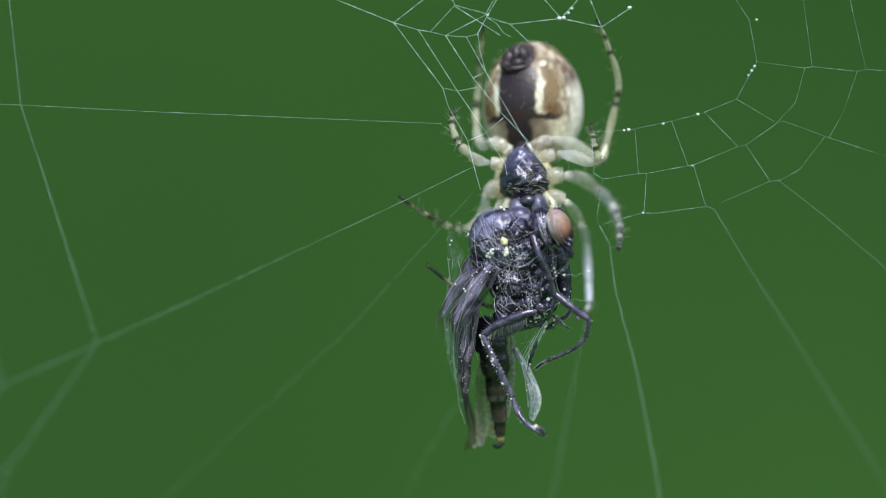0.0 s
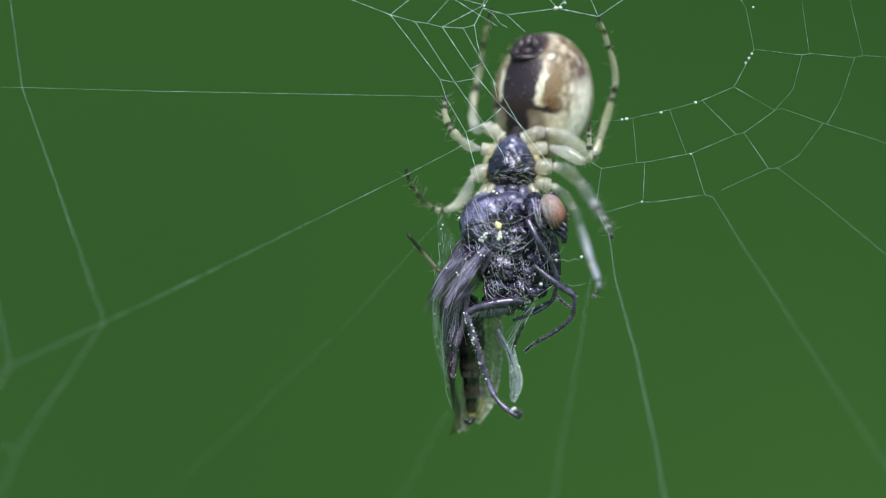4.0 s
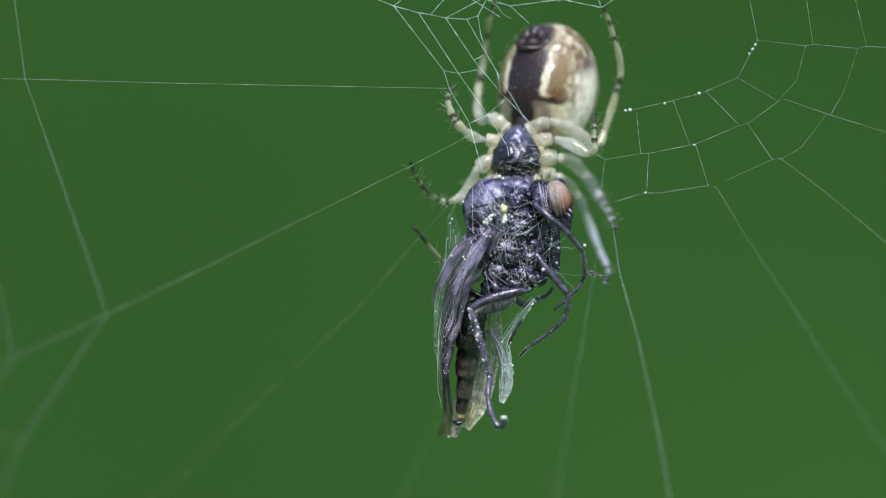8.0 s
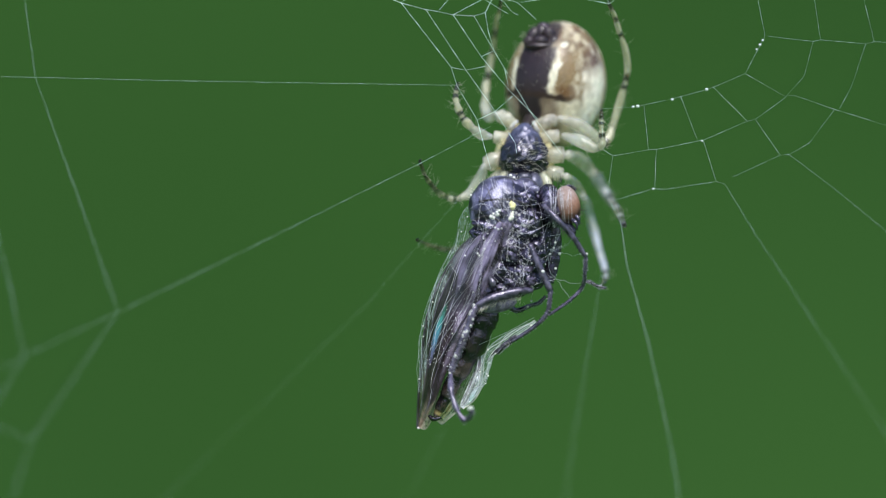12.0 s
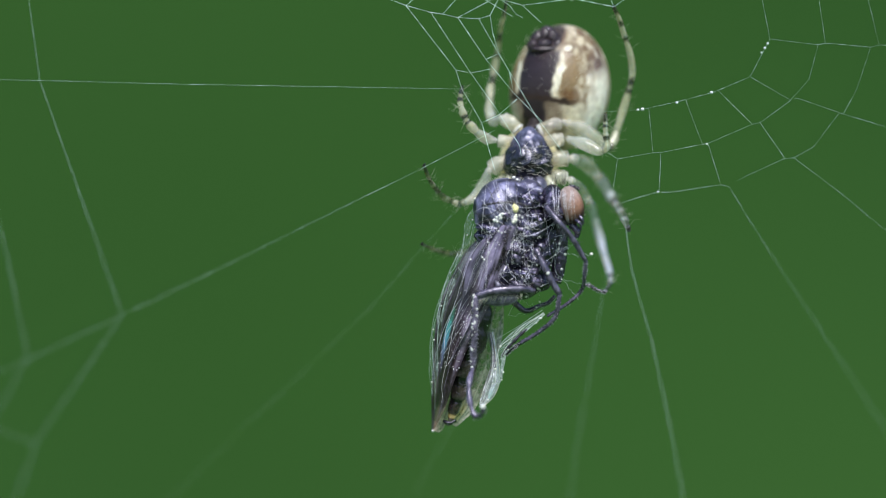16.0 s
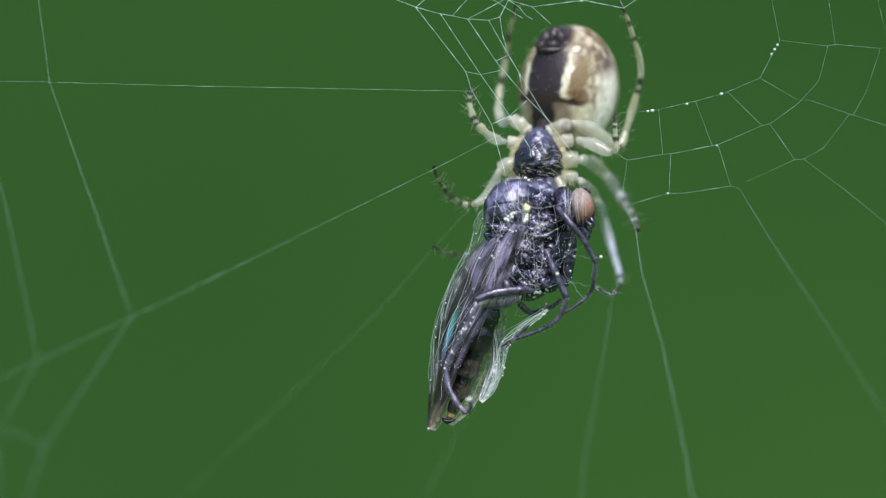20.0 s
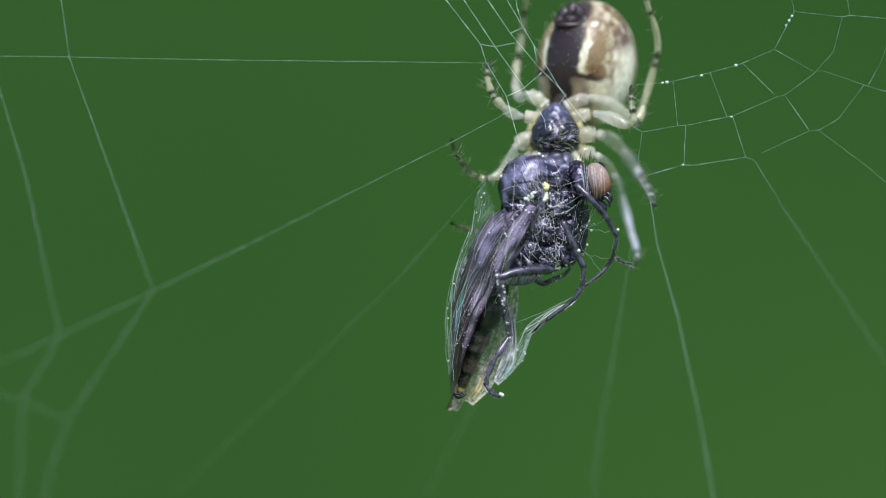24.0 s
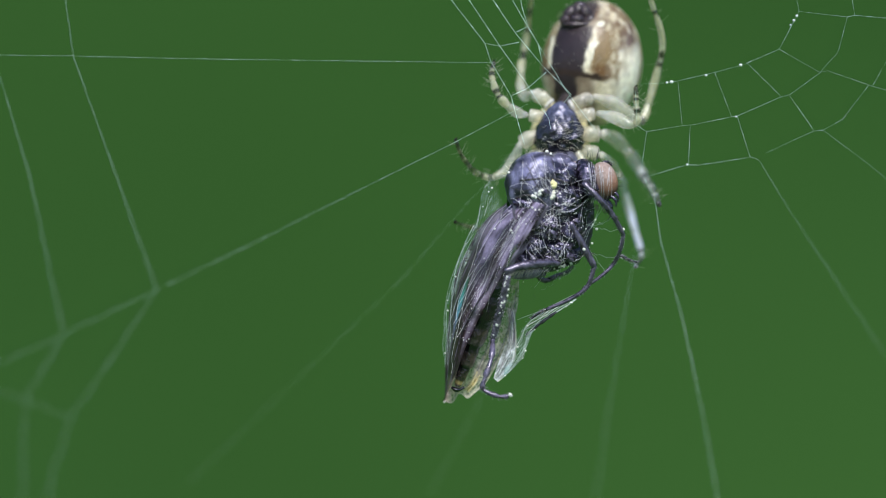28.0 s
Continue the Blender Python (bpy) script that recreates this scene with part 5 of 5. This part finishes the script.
    for _ in range(380):
        k, on_wing = rnd.random(), rnd.random() > 0.6
        x, y = (852 - 90 * k + rnd.gauss(0, 12), 450 + 200 * k) if on_wing else (rnd.gauss(912, 36), rnd.gauss(432, 50))
        p = front(x, y)
        if p and (on_wing or y < 520):
            (wing_specks if on_wing else specks).append(grain(p + Vector((0, -0.6 * UNIT, 0)), rnd.uniform(0.35, 1.0), (0.92, 0.90, 0.94)))
    part("speck", joined(specks), POLLEN, fly, "fine pale dust, with specks added for tiny glints", kind="stuff")
    part("speck", joined(wing_specks), POLLEN, wing, "fine pale dust on the wing, with specks added for tiny glints", kind="stuff")
    for _ in range(26):
        put(rnd.uniform(870, 950), rnd.gauss(510, 6), rnd.uniform(1.2, 2.6))
    for _ in range(14):
        k = rnd.random()
        put(812 - 70 * k + rnd.gauss(0, 16), 470 + 230 * k, rnd.uniform(0.6, 1.5), parent=wing)
    for x, y, d, r in ((956, 478, -98, 3.2), (986, 448, -66, 2.6), (978, 474, -62, 2.4), (1033, 450, -73, 3), (832, 342, -50, 3.2), (902, 308, -46, 3.2),
                       (908, 312, -50, 2.6)):
        part("grain", grain(V(x, y, d), r), POLLEN, fly)


FLY, FLY_LEGS = build_fly()


# ---- what moves, and when ----
LEFT_SECTOR_ROWS = [  # seconds, shift to the right and up in model units, clockwise turn in degrees
    (0, -10, -31.3, 0.4), (0.5, -12.2, -31.7, 0.6), (1, -21, -14.4, 0.8), (1.5, -4.5, 7.8, -0.2), (2, -2.9, 2.4, -0.1), (2.5, -5.3, 4.3, -0.4),
    (3, -5.2, 4.1, -0.3), (3.5, -4.1, 1.7, -0.2), (5.5, -4.9, 2.6, -0.2), (6, -5.5, 1.9, -0.2), (6.5, -4.6, 0.7, -0.1), (7, -6.1, 0.9, -0.2),
    (7.5, -4.1, 0.1, -0.1), (8, -4.9, 0.5, -0.1), (8.5, -3, 0.4, 0), (9, 3.3, 4.7, -0.1), (9.5, 1.2, 0.2, -0), (10, 0.4, 0.8, -0.1),
    (10.5, 0, 0.5, -0), (11, 0, -0, 0), (11.5, -0.4, 0.9, -0), (12, -0.8, 0.4, -0.1), (12.5, -1.1, 0.2, -0.1), (14.5, -1.9, -0.4, -0.2),
    (15, -1, -0.8, -0.1), (15.5, -0.2, -1.4, -0), (16, -1.2, -1.4, -0.1), (16.5, -2.1, -1, -0.1), (17, -0.3, -2.6, 0), (17.5, 2.2, -2.3, 0.1),
    (18, 2.7, -1.2, -0), (18.5, 0.9, -2.2, 0.1), (19, -0.6, -2.2, -0.1), (19.5, -1.5, -2.5, -0), (20, -1.5, -2.5, -0), (20.5, 0, -3.7, 0.1),
    (22.5, 4.1, -1.6, 0), (23, 3.6, -0.6, -0.2), (23.5, 7.7, -1.1, -0.1), (24, 6, -1.4, -0.2), (24.5, 5.4, -1.9, -0.3), (25, 6.6, -0.6, -0.2),
    (25.5, 9.1, -0.4, -0.3), (26, 6.9, 1.4, -0.2), (26.5, 6.2, -0.9, -0.2), (27, 6.1, -1.5, -0.4), (27.5, 3, -2.9, -0.1), (28, 5, -2.3, -0.2),
]
FLY_ROWS = [  # seconds, shift to the right and up in model units, clockwise turn and backward tilt in degrees
    (0, 13, -13.2, -19.1, 23), (0.5, 15, -12.5, -17.6, 23), (1, -16.3, -13.5, -18.4, 23), (1.5, 10.5, -9.2, -13.2, 24), (2, 2.5, -4.1, -15, 24),
    (2.5, 1.2, -2.5, -15.5, 24), (3, -0.5, -2.6, -15.9, 23), (3.5, -1.4, -2.4, -15.8, 23), (5.5, 0.2, -1.6, -14.1, 21), (6, -0.4, -1.9, -12.7, 19),
    (6.5, -0.4, 0.9, -12.7, 17), (7, -2.8, 2.7, -11.9, 15), (7.5, -0.1, 3.9, -12.5, 12), (8, -1.3, 6.1, -10.4, 11), (8.5, 1.8, 2.3, 1.6, 9),
    (9, -4.4, -3.3, 5.7, 7), (9.5, 2.1, 0.7, 2.6, 6), (10, -2.7, 1.8, -0.4, 5), (10.5, -0, 1.7, -0.7, 3), (11, -0, 0.2, -0.1, 2),
    (11.5, -1.3, -0.1, -0.4, 1), (12, -3.2, 0.1, -1.5, 2), (12.5, -2.1, 1.2, -1.9, 3), (14.5, -2.5, 2, -3.8, 4), (15, -2, 2, -3.9, 5),
    (15.5, -2.1, 1.6, -4, 6), (16, -3.4, 2, -3.9, 6), (16.5, -3.8, 1.4, -3.9, 6), (17, -2.1, 1.8, -3.4, 6), (17.5, -1.2, 0.9, -2.9, 4),
    (18, 0.4, 1.8, -2, 3), (18.5, -1, 1.5, -1.5, 2), (19, -1, 1.6, -1.9, 2), (19.5, -0.6, 1.3, -1.9, 1), (20, -2.5, 3.1, -1.6, 2),
    (22.5, -3.8, -5.1, -1.1, 3), (23, -1.7, -2.6, -2.1, 4), (23.5, -3.7, -4.6, -2.6, 5), (24, -4.7, -2.4, -3.1, 6), (24.5, -4.1, 2.2, -3.4, 7),
    (25, -1.3, 3.4, -2.5, 6), (25.5, 1.9, 4.4, -2.9, 7), (26, 0.2, 5.3, -2, 7), (26.5, 1.2, 3.5, -2, 7), (27, 1.6, 3.1, -1.7, 6),
    (27.5, -2.2, 1, -1.6, 6), (28, -0.4, 1.3, -1.4, 6),
]
SPIDER_ROWS = [  # seconds, shift to the right and up in model units, clockwise turn in degrees
    (0, 14.8, -2.2, -10.7), (0.5, 11.5, -2.8, -8), (1, -15.4, -1.3, -2.1), (1.5, -5, 1.7, -1), (2, -1, 1, -2.2), (2.5, -2.7, 3, -1.1),
    (3, -1.1, 3, -1), (3.5, -2.1, 0.7, -0.8), (5.5, -0.6, 4.6, -1.4), (6, 0.9, 3.7, -0.9), (6.5, 0.9, 3.4, -0.4), (7, -0.2, 3.7, -1.6),
    (7.5, -0.4, 1.8, -1.6), (8, -0.1, 2.2, -0.3), (8.5, 1.5, 4, -2.3), (9, 0.2, 2.8, -1.6), (9.5, 0.4, 0.8, -0.7), (10, -1, 1, -0.4),
    (10.5, 0.2, 0.9, -0.7), (11, -0, -0, 0), (11.5, -0.2, 0.7, 0.1), (12, -0.6, 0.6, -0.1), (12.5, 0.7, 1.1, -0.5), (14.5, 0.1, 0.7, -1.2),
    (15, -0.8, -1.3, 0.4), (15.5, -0.9, -1.4, -0.1), (16, -0.8, -1, -0.6), (16.5, -2.7, -1.9, -0.3), (17, 0.9, -0.4, -0.7), (17.5, 0.2, -0.5, -1.1),
    (18, 0.4, 0.1, -0.6), (18.5, 0.7, 0, -0.9), (19, 0.6, 0.1, -1), (19.5, -0.5, -0.4, 0.1), (20, -1.4, 0, -1.2), (20.5, -0.6, -2, -1.8),
    (22.5, 5.5, -1.3, -0.8), (23, 5.7, -0.3, -1.7), (23.5, 3.6, -1.7, -0.3), (24, 2.9, -5, -0.4), (24.5, 3.3, -3.3, -0.5), (25, 4.7, -2.1, -0.6),
    (25.5, 6.8, -1.1, 0), (26, 2.8, -1.2, 0.5), (26.5, 4.6, -2.2, 0.6), (27, 4.7, -2.4, -0.7), (27.5, 2, -3.8, 0.1), (28, 2.5, -4.5, 0.4),
]
FOOT_L3 = [  # seconds, shift of the foot to the right and up in model units
    (0, -7.2, 5.4), (0.5, -7, 3.4), (1, -13.1, 9.8), (1.5, 0.2, 5.3), (2, 1.1, 2.7), (2.5, -0.7, 2.4), (3, -0.5, 2.5), (6, -1.3, 2), (8, -0.8, 2.3),
    (10, 0.2, 1.6), (12, -0.5, 1.2), (16, -1, -0.1), (18, 2, 0.3), (20, -3.1, 1.1), (24, 1.5, -0.4), (26, 2.8, 1.1), (28, 2.3, -0),
]
FOOT_L2 = [  # seconds, shift of the foot to the right, up and away in model units
    (0, -46, -30, 80), (0.5, -46, -30, 80), (1, -33.5, -10.4, 0), (1.5, -11.3, 9.5, 0), (2, -7.2, 3.6, 0), (2.5, -8.6, 4.7, 0), (3, -8.7, 5, 0), (6, -8.2, 3.2, 0),
    (8, -7.6, 1.9, 0), (10, 0.3, 1.4, 0), (12, -0.2, 1, 0), (16, -2, -1.8, 0), (18, 1.9, -1.3, 0), (20, -1.1, -2.2, 0), (24, 4.3, -3.4, 0), (26, 4.5, -0.6, 0),
    (28, 4, -3.2, 0),
]
FOOT_R3 = [  # seconds, shift of the foot to the right and up in model units
    (0, -17.1, 7), (0.5, -17.1, 10.4), (1, -16.1, 9.9), (1.5, -7.2, 0.6), (2, -4.7, -1.8), (2.5, -4.9, 0.1), (3, -3.3, -0.1), (6, -1.2, -1.3),
    (8, -0.6, -2.5), (10, -1.2, 1.8), (12, -0.5, 0.1), (16, -1, 0.7), (18, 0.4, 0), (20, -1.6, 1.7), (24, -0.1, 0.8), (26, 1.3, -0.2),
    (28, 0.8, 0.2),
]
FOOT_R4 = [  # seconds, shift of the foot to the right and up in model units
    (0, -9.1, 6.5), (0.5, -10.5, 6.7), (1, -18, 0.9), (1.5, -7.5, -6.8), (2, -3.5, -6), (2.5, -5.5, -4), (3, -3.8, -2.7), (6, -1.5, 1.9),
    (8, 0.6, -0.8), (10, -1.3, 0.4), (12, -0.6, 0.3), (16, -1.3, -3.7), (18, 0.5, -0), (20, -3.4, 0.3), (24, -0.1, -3.8), (26, 1.2, -0.2),
    (28, -0.9, -2.8),
]
FOOT_R2 = [  # seconds, shift of the foot to the right and up in model units
    (0, 4, 6), (0.5, 2, 4), (1, 3.3, -3.4), (1.5, -3.2, 6.9), (2, -3.5, 3.1), (2.5, -3.4, 3.5), (3, -2, 3.3), (6, -0.3, 2), (8, -1.2, 0.9),
    (10, 0.5, 1.9), (12, -0.1, 0.3), (16, -0.5, -2), (18, 2, -1.5), (20, 0.4, -1), (24, -0.2, -5.3), (26, 0.2, -3.2), (28, 1.1, -5.8),
]

FLY_ROLL = [(0, -20), (1, -20), (3, -16), (5.5, -10), (8, -6), (8.5, 0), (9, 4), (11, 0), (14.5, -4), (17, -5), (20, -2), (22.5, 0), (24, 10), (28, 12)]
FOOT_L4 = [(0, -20, 0), (0.5, -20, 0), (1.5, -6, 0), (3, 0, 0), (28, 0, 0)]
FOOT_L1 = [(0, 45, -1, -30), (1, 18, 21, -38), (2, 34, 51, -38), (3, 30, 46, -38), (6, 26, 46, -40), (7, 26, 47, -40), (8, 28, 44, -40), (8.5, 34, 45, -34), (9, 19, 14, -16), (9.5, 6, 8, -8), (11, -4, 1, 0), (15, -0, -2, 0), (18, -1, 1, 0), (20, 4, -3, 0), (23, 10, -10, 0), (26, 1, -14, 0), (28, 1, -14, 0)]
SPIN_L1 = [(0, 50), (8, 50), (9, 12), (11, 0), (28, 0)]  # degrees about the line from hip to foot
FOOT_R1 = [(0, -16, -20), (0.5, -16, -20), (1, -38, -45), (1.5, -20, -8), (3, -2, 8), (6, 18, 24), (8, 18, 20), (9, 4, 4), (11, 0, 0), (20, 0, 0), (28, 0, 0)]

# turns of the fly's legs about their hips, anticlockwise, in degrees
WING_ROLL = [(0, -9), (3, -11), (5.5, -18), (7, -22.5), (8, -23), (9, -2), (11, 0), (23, 0), (23.6, -1), (24, -23.5), (28, -21.5)]
# limbs of the fly, in its own space: seconds, shift to the right and up in model units, clockwise turn in degrees
THIGH_ROWS = [(0, -12.2, 15.3, 8.2), (1, -30.6, 9, 20.2), (3, -25.3, 6.8, 25.5), (6, -19, 9.2, 3.4), (7, -20.6, 7.1, 16.1), (8, -16.9, 0.6, 10), (9, -27.8, 0.8, 5.5), (11, 0, 0, 0), (15, -10.8, 7.5, 19.4), (17, -5, 1.1, 10.7), (20, -24.9, 6.1, 9.2), (23, -34.9, 0, 12.2), (23.6, -35, 0, 12.2), (24, -26, 2, 15), (25, -22.5, 2.4, 15.8), (28, -24.2, 8.6, 14)]
SHIN_ROWS = [(0, -15.4, 29.7, -36.3), (1, -34.6, 44.8, -37.4), (3, -28.3, 52.2, -39.4), (6, -20.6, 15.2, -4.2), (7, -24.8, 35.5, -36.3), (8, -20.5, 18.1, -33.2), (9, -30.1, 10.4, -15.8), (11, 0, 0, 0), (15, -14.9, 41.9, -35.8), (17, -8.7, 19.9, -4.6), (20, -24, 14, 0.6), (23, -38.8, 21.5, 2.6), (23.6, -39, 20, 2), (24, -32.2, 35, -39.1, 15.9), (25, -25.2, 25.9, -36.5, -5.5), (26, -25.5, 24.8, -32.3, -8.7), (27, -31.2, 28.3, -24, 2.9), (28, -22.9, 24.8, -18.7, 18.4)]
MIDDLE_ROWS = [(0, 24, -31.5, -18.9), (1, 11.7, -20.4, -11.3), (3, 14.6, -15.8, -24.1), (6, 9.3, -15, -12.7), (8, 11.3, -20.1, -9.6), (9, 5.7, -18, 3.1), (11, 0, 0, 0), (15, 1.8, -4, -3.7), (20, 2.9, -7.2, -1.8), (25, -1.8, 4.7, 0.1), (28, 0.5, -1, -6.2)]
TRUNK_ROWS = [(0, -34, 14, -16), (1, -42, 28, -14), (3, -48, 32, -18), (6, -34, 27, -8.5), (7, -31, 25, -13), (8, -35, 14, -12.5), (9, -4, 15, -3), (11, 0, 0, 0), (15, -25.7, 9, -11.2), (20, -24.3, 9.6, -8.6), (23.6, -26, 9.7, -9), (24, -36, 9.7, -8), (25, -36, 9.7, -8), (28, -42, 13.5, -9)]
PALE_WING_ROWS = [(0, 25.2, 16.8, -14.4), (1, 29.3, 32.7, -12.5), (3, 27.2, 27.8, -17.6), (6, 17.9, 14.0, -6.8), (7, 21.4, 17.9, -11.4), (8, 21.3, 8.4, -14.4), (9, 8.9, 9.5, -4.4), (11, 0.0, 0.0, 0.0), (15, 11.8, 1.5, -1.7), (17, 10.8, 13.1, -5.4), (18, 2.1, 6.0, 0.4), (20, 6.3, 16.1, -4.2), (23, 0.5, 12.8, -0.9), (24, 5.8, 0.2, 2.7), (25, 5.0, 9.2, 4.1), (28, 4.0, -1.5, 1.5)]
FOOT_TURN = [(0, 19), (1, 15), (3, 22), (6, -2), (7, 36), (8, 52), (9, 10), (11, 0), (15, 72), (17, 5), (20, -5), (23, -13), (23.6, -10), (23.8, 38, 10, 0), (24, 88, 21, -3), (25, 117, 17, 51), (26, 106, 14, 31), (27, 85, 8, 8), (28, 85, -24, 19)]
MIDDLE_KNEE = [(0, 37), (1, 27), (3, 35), (6, 19), (8, 13), (9, 3), (11, 0), (15, 3), (20, 13), (25, -5), (28, 14)]
WING_TURN = [(0, -43, 27, -3.5), (1, -43, 27, -3.5), (3, -42, 27, -4.5), (6, -44, 14, -6.4), (7, -44, 9, -6.8), (8, -41, 8, -5.6), (9, 0, 0, 0.5), (11, 0, 0, 0), (15, 0, 0, 0), (20, 0, 0, 1.5), (23, 0, 0, 0.5), (23.6, -4, 0, 0), (24, -41, 5, -5.5), (28, -38, 6, -3.9)]
FOLD_TURN = [(0, -16, 25), (3, -15, 25), (6, -12, 19), (8, -11, 16), (9, 0, 0), (23.6, 0, 0), (24, -9, 9), (28, -10, 9)]
FORE_TURN = [(0, -34), (3.5, -30), (5.5, -3), (8, -2), (9, -7), (11, 0), (17, -6), (20, -5), (28, -2)]


# the belly turns square to the camera while the spider tugs: seconds, shift to the right, turn about its length
ABDOMEN_ROWS = [(0, -18, 12), (0.5, -16, 11), (1, -4, 3), (1.5, 0, 0), (28, 0, 0)]


def between(rows, t):
    """The values of rows at t seconds, on straight lines from row to row."""
    times = [r[0] for r in rows]
    return [float(np.interp(t, times, [r[k] for r in rows])) for k in range(1, len(rows[0]))]


def turned(ob_at, x, z, turn, axis=None, roll=0.0, tilt=0.0):
    """A pose at a place, shifted, turned clockwise, tilted back and rolled about an axis."""
    m = Matrix.Translation(ob_at + Vector((x, 0, z)) * UNIT) @ Matrix.Rotation(radians(turn), 4, "Y") @ Matrix.Rotation(radians(tilt), 4, "X")
    return m @ Matrix.Rotation(radians(roll), 4, axis) if axis else m


def motions():
    walk(SECTOR, [(t, turned(ORIGIN[SECTOR], x, z, turn)) for t, x, z, turn in LEFT_SECTOR_ROWS])
    stance = {t: turned(ORIGIN[SPIDER], x, z, turn) for t, x, z, turn in SPIDER_ROWS}
    walk(SPIDER, sorted(stance.items()))
    belly = SPIDER_PARTS["abdomen"]
    walk(belly, [(t, Matrix.Translation(ORIGIN[belly] - ORIGIN[SPIDER] + Vector((x * UNIT, 0, 0))) @ Matrix.Rotation(radians(roll), 4, "Z")) for t, x, roll in ABDOMEN_ROWS])
    axis = (V(905, 360, -40) - V(760, 720, -30)).normalized()
    walk(FLY, [(t, turned(ORIGIN[FLY], x, z, turn, axis, between(FLY_ROLL, t)[0], 0.75 * tilt)) for t, x, z, turn, tilt in FLY_ROWS])
    leg = FLY_LEGS["fore"]
    walk(leg, [(t, turned(ORIGIN[leg] - ORIGIN[FLY], 0, 0, -turn)) for t, turn in FORE_TURN])
    for name, rows in (("hind", THIGH_ROWS), ("shin", SHIN_ROWS), ("middle", MIDDLE_ROWS), ("abdomen", TRUNK_ROWS), ("pale", PALE_WING_ROWS)):
        limb = FLY_LEGS[name]
        walk(limb, [(t, turned(ORIGIN[limb] - ORIGIN[FLY], x, z, turn, tilt=sum(tilt))) for t, x, z, turn, *tilt in rows])
    foot = FLY_LEGS["foot"]
    walk(foot, [(t, turned(ORIGIN[foot] - ORIGIN[FLY_LEGS["shin"]], 0, 0, turn, "Z", sum(more[1:]), sum(more[:1]))) for t, turn, *more in FOOT_TURN])
    leg = FLY_LEGS["middle"]
    for lower in leg.children:
        if lower.name.startswith(("tibia", "tarsus")):
            walk(lower, [(t, turned(ORIGIN[lower] - ORIGIN[leg], 0, 0, turn)) for t, turn in MIDDLE_KNEE])
    wing = FLY_LEGS["wing"]
    spar = (V(872, 400, -70) - V(726, 752, 0)).normalized()
    walk(wing, [(t, turned(ORIGIN[wing] - ORIGIN[FLY], x, z, turn, spar, between(WING_ROLL, t)[0])) for t, x, z, turn in WING_TURN])
    fold = FLY_LEGS["base"]
    walk(fold, [(t, turned(ORIGIN[fold] - ORIGIN[FLY], x, 0, turn)) for t, x, turn in FOLD_TURN])
    # each foot keeps its hold while the body sways: the leg turns about its hip
    feet = {"L4": (879, 2, 50, FOOT_L4), "L3": (802, 150, 43, FOOT_L3), "L2": (738, 287, -26, FOOT_L2), "L1": (735, 426, 43, FOOT_L1),
            "R4": (1070, 2, 32, FOOT_R4), "R3": (1058, 196, 22, FOOT_R3), "R2": (1098, 394, -24, FOOT_R2), "R1": (1062, 500, 66, FOOT_R1)}
    for name, (x, y, d, rows) in feet.items():
        leg, foot = LEGS[name], V(x, y, d)
        hip, keys = ORIGIN[leg] - ORIGIN[SPIDER], []
        rest = foot - ORIGIN[leg]
        for t in sorted(stance):
            dx, dz, *away = between(rows, t)
            goal = stance[t].inverted() @ (foot + Vector((dx, sum(away), dz)) * UNIT) - hip
            spin = Matrix.Rotation(radians(between(SPIN_L1, t)[0] if name == "L1" else 0.0), 4, goal.normalized())
            keys.append((t, Matrix.Translation(hip) @ spin @ rest.rotation_difference(goal).to_matrix().to_4x4()))
        walk(leg, keys)


motions()
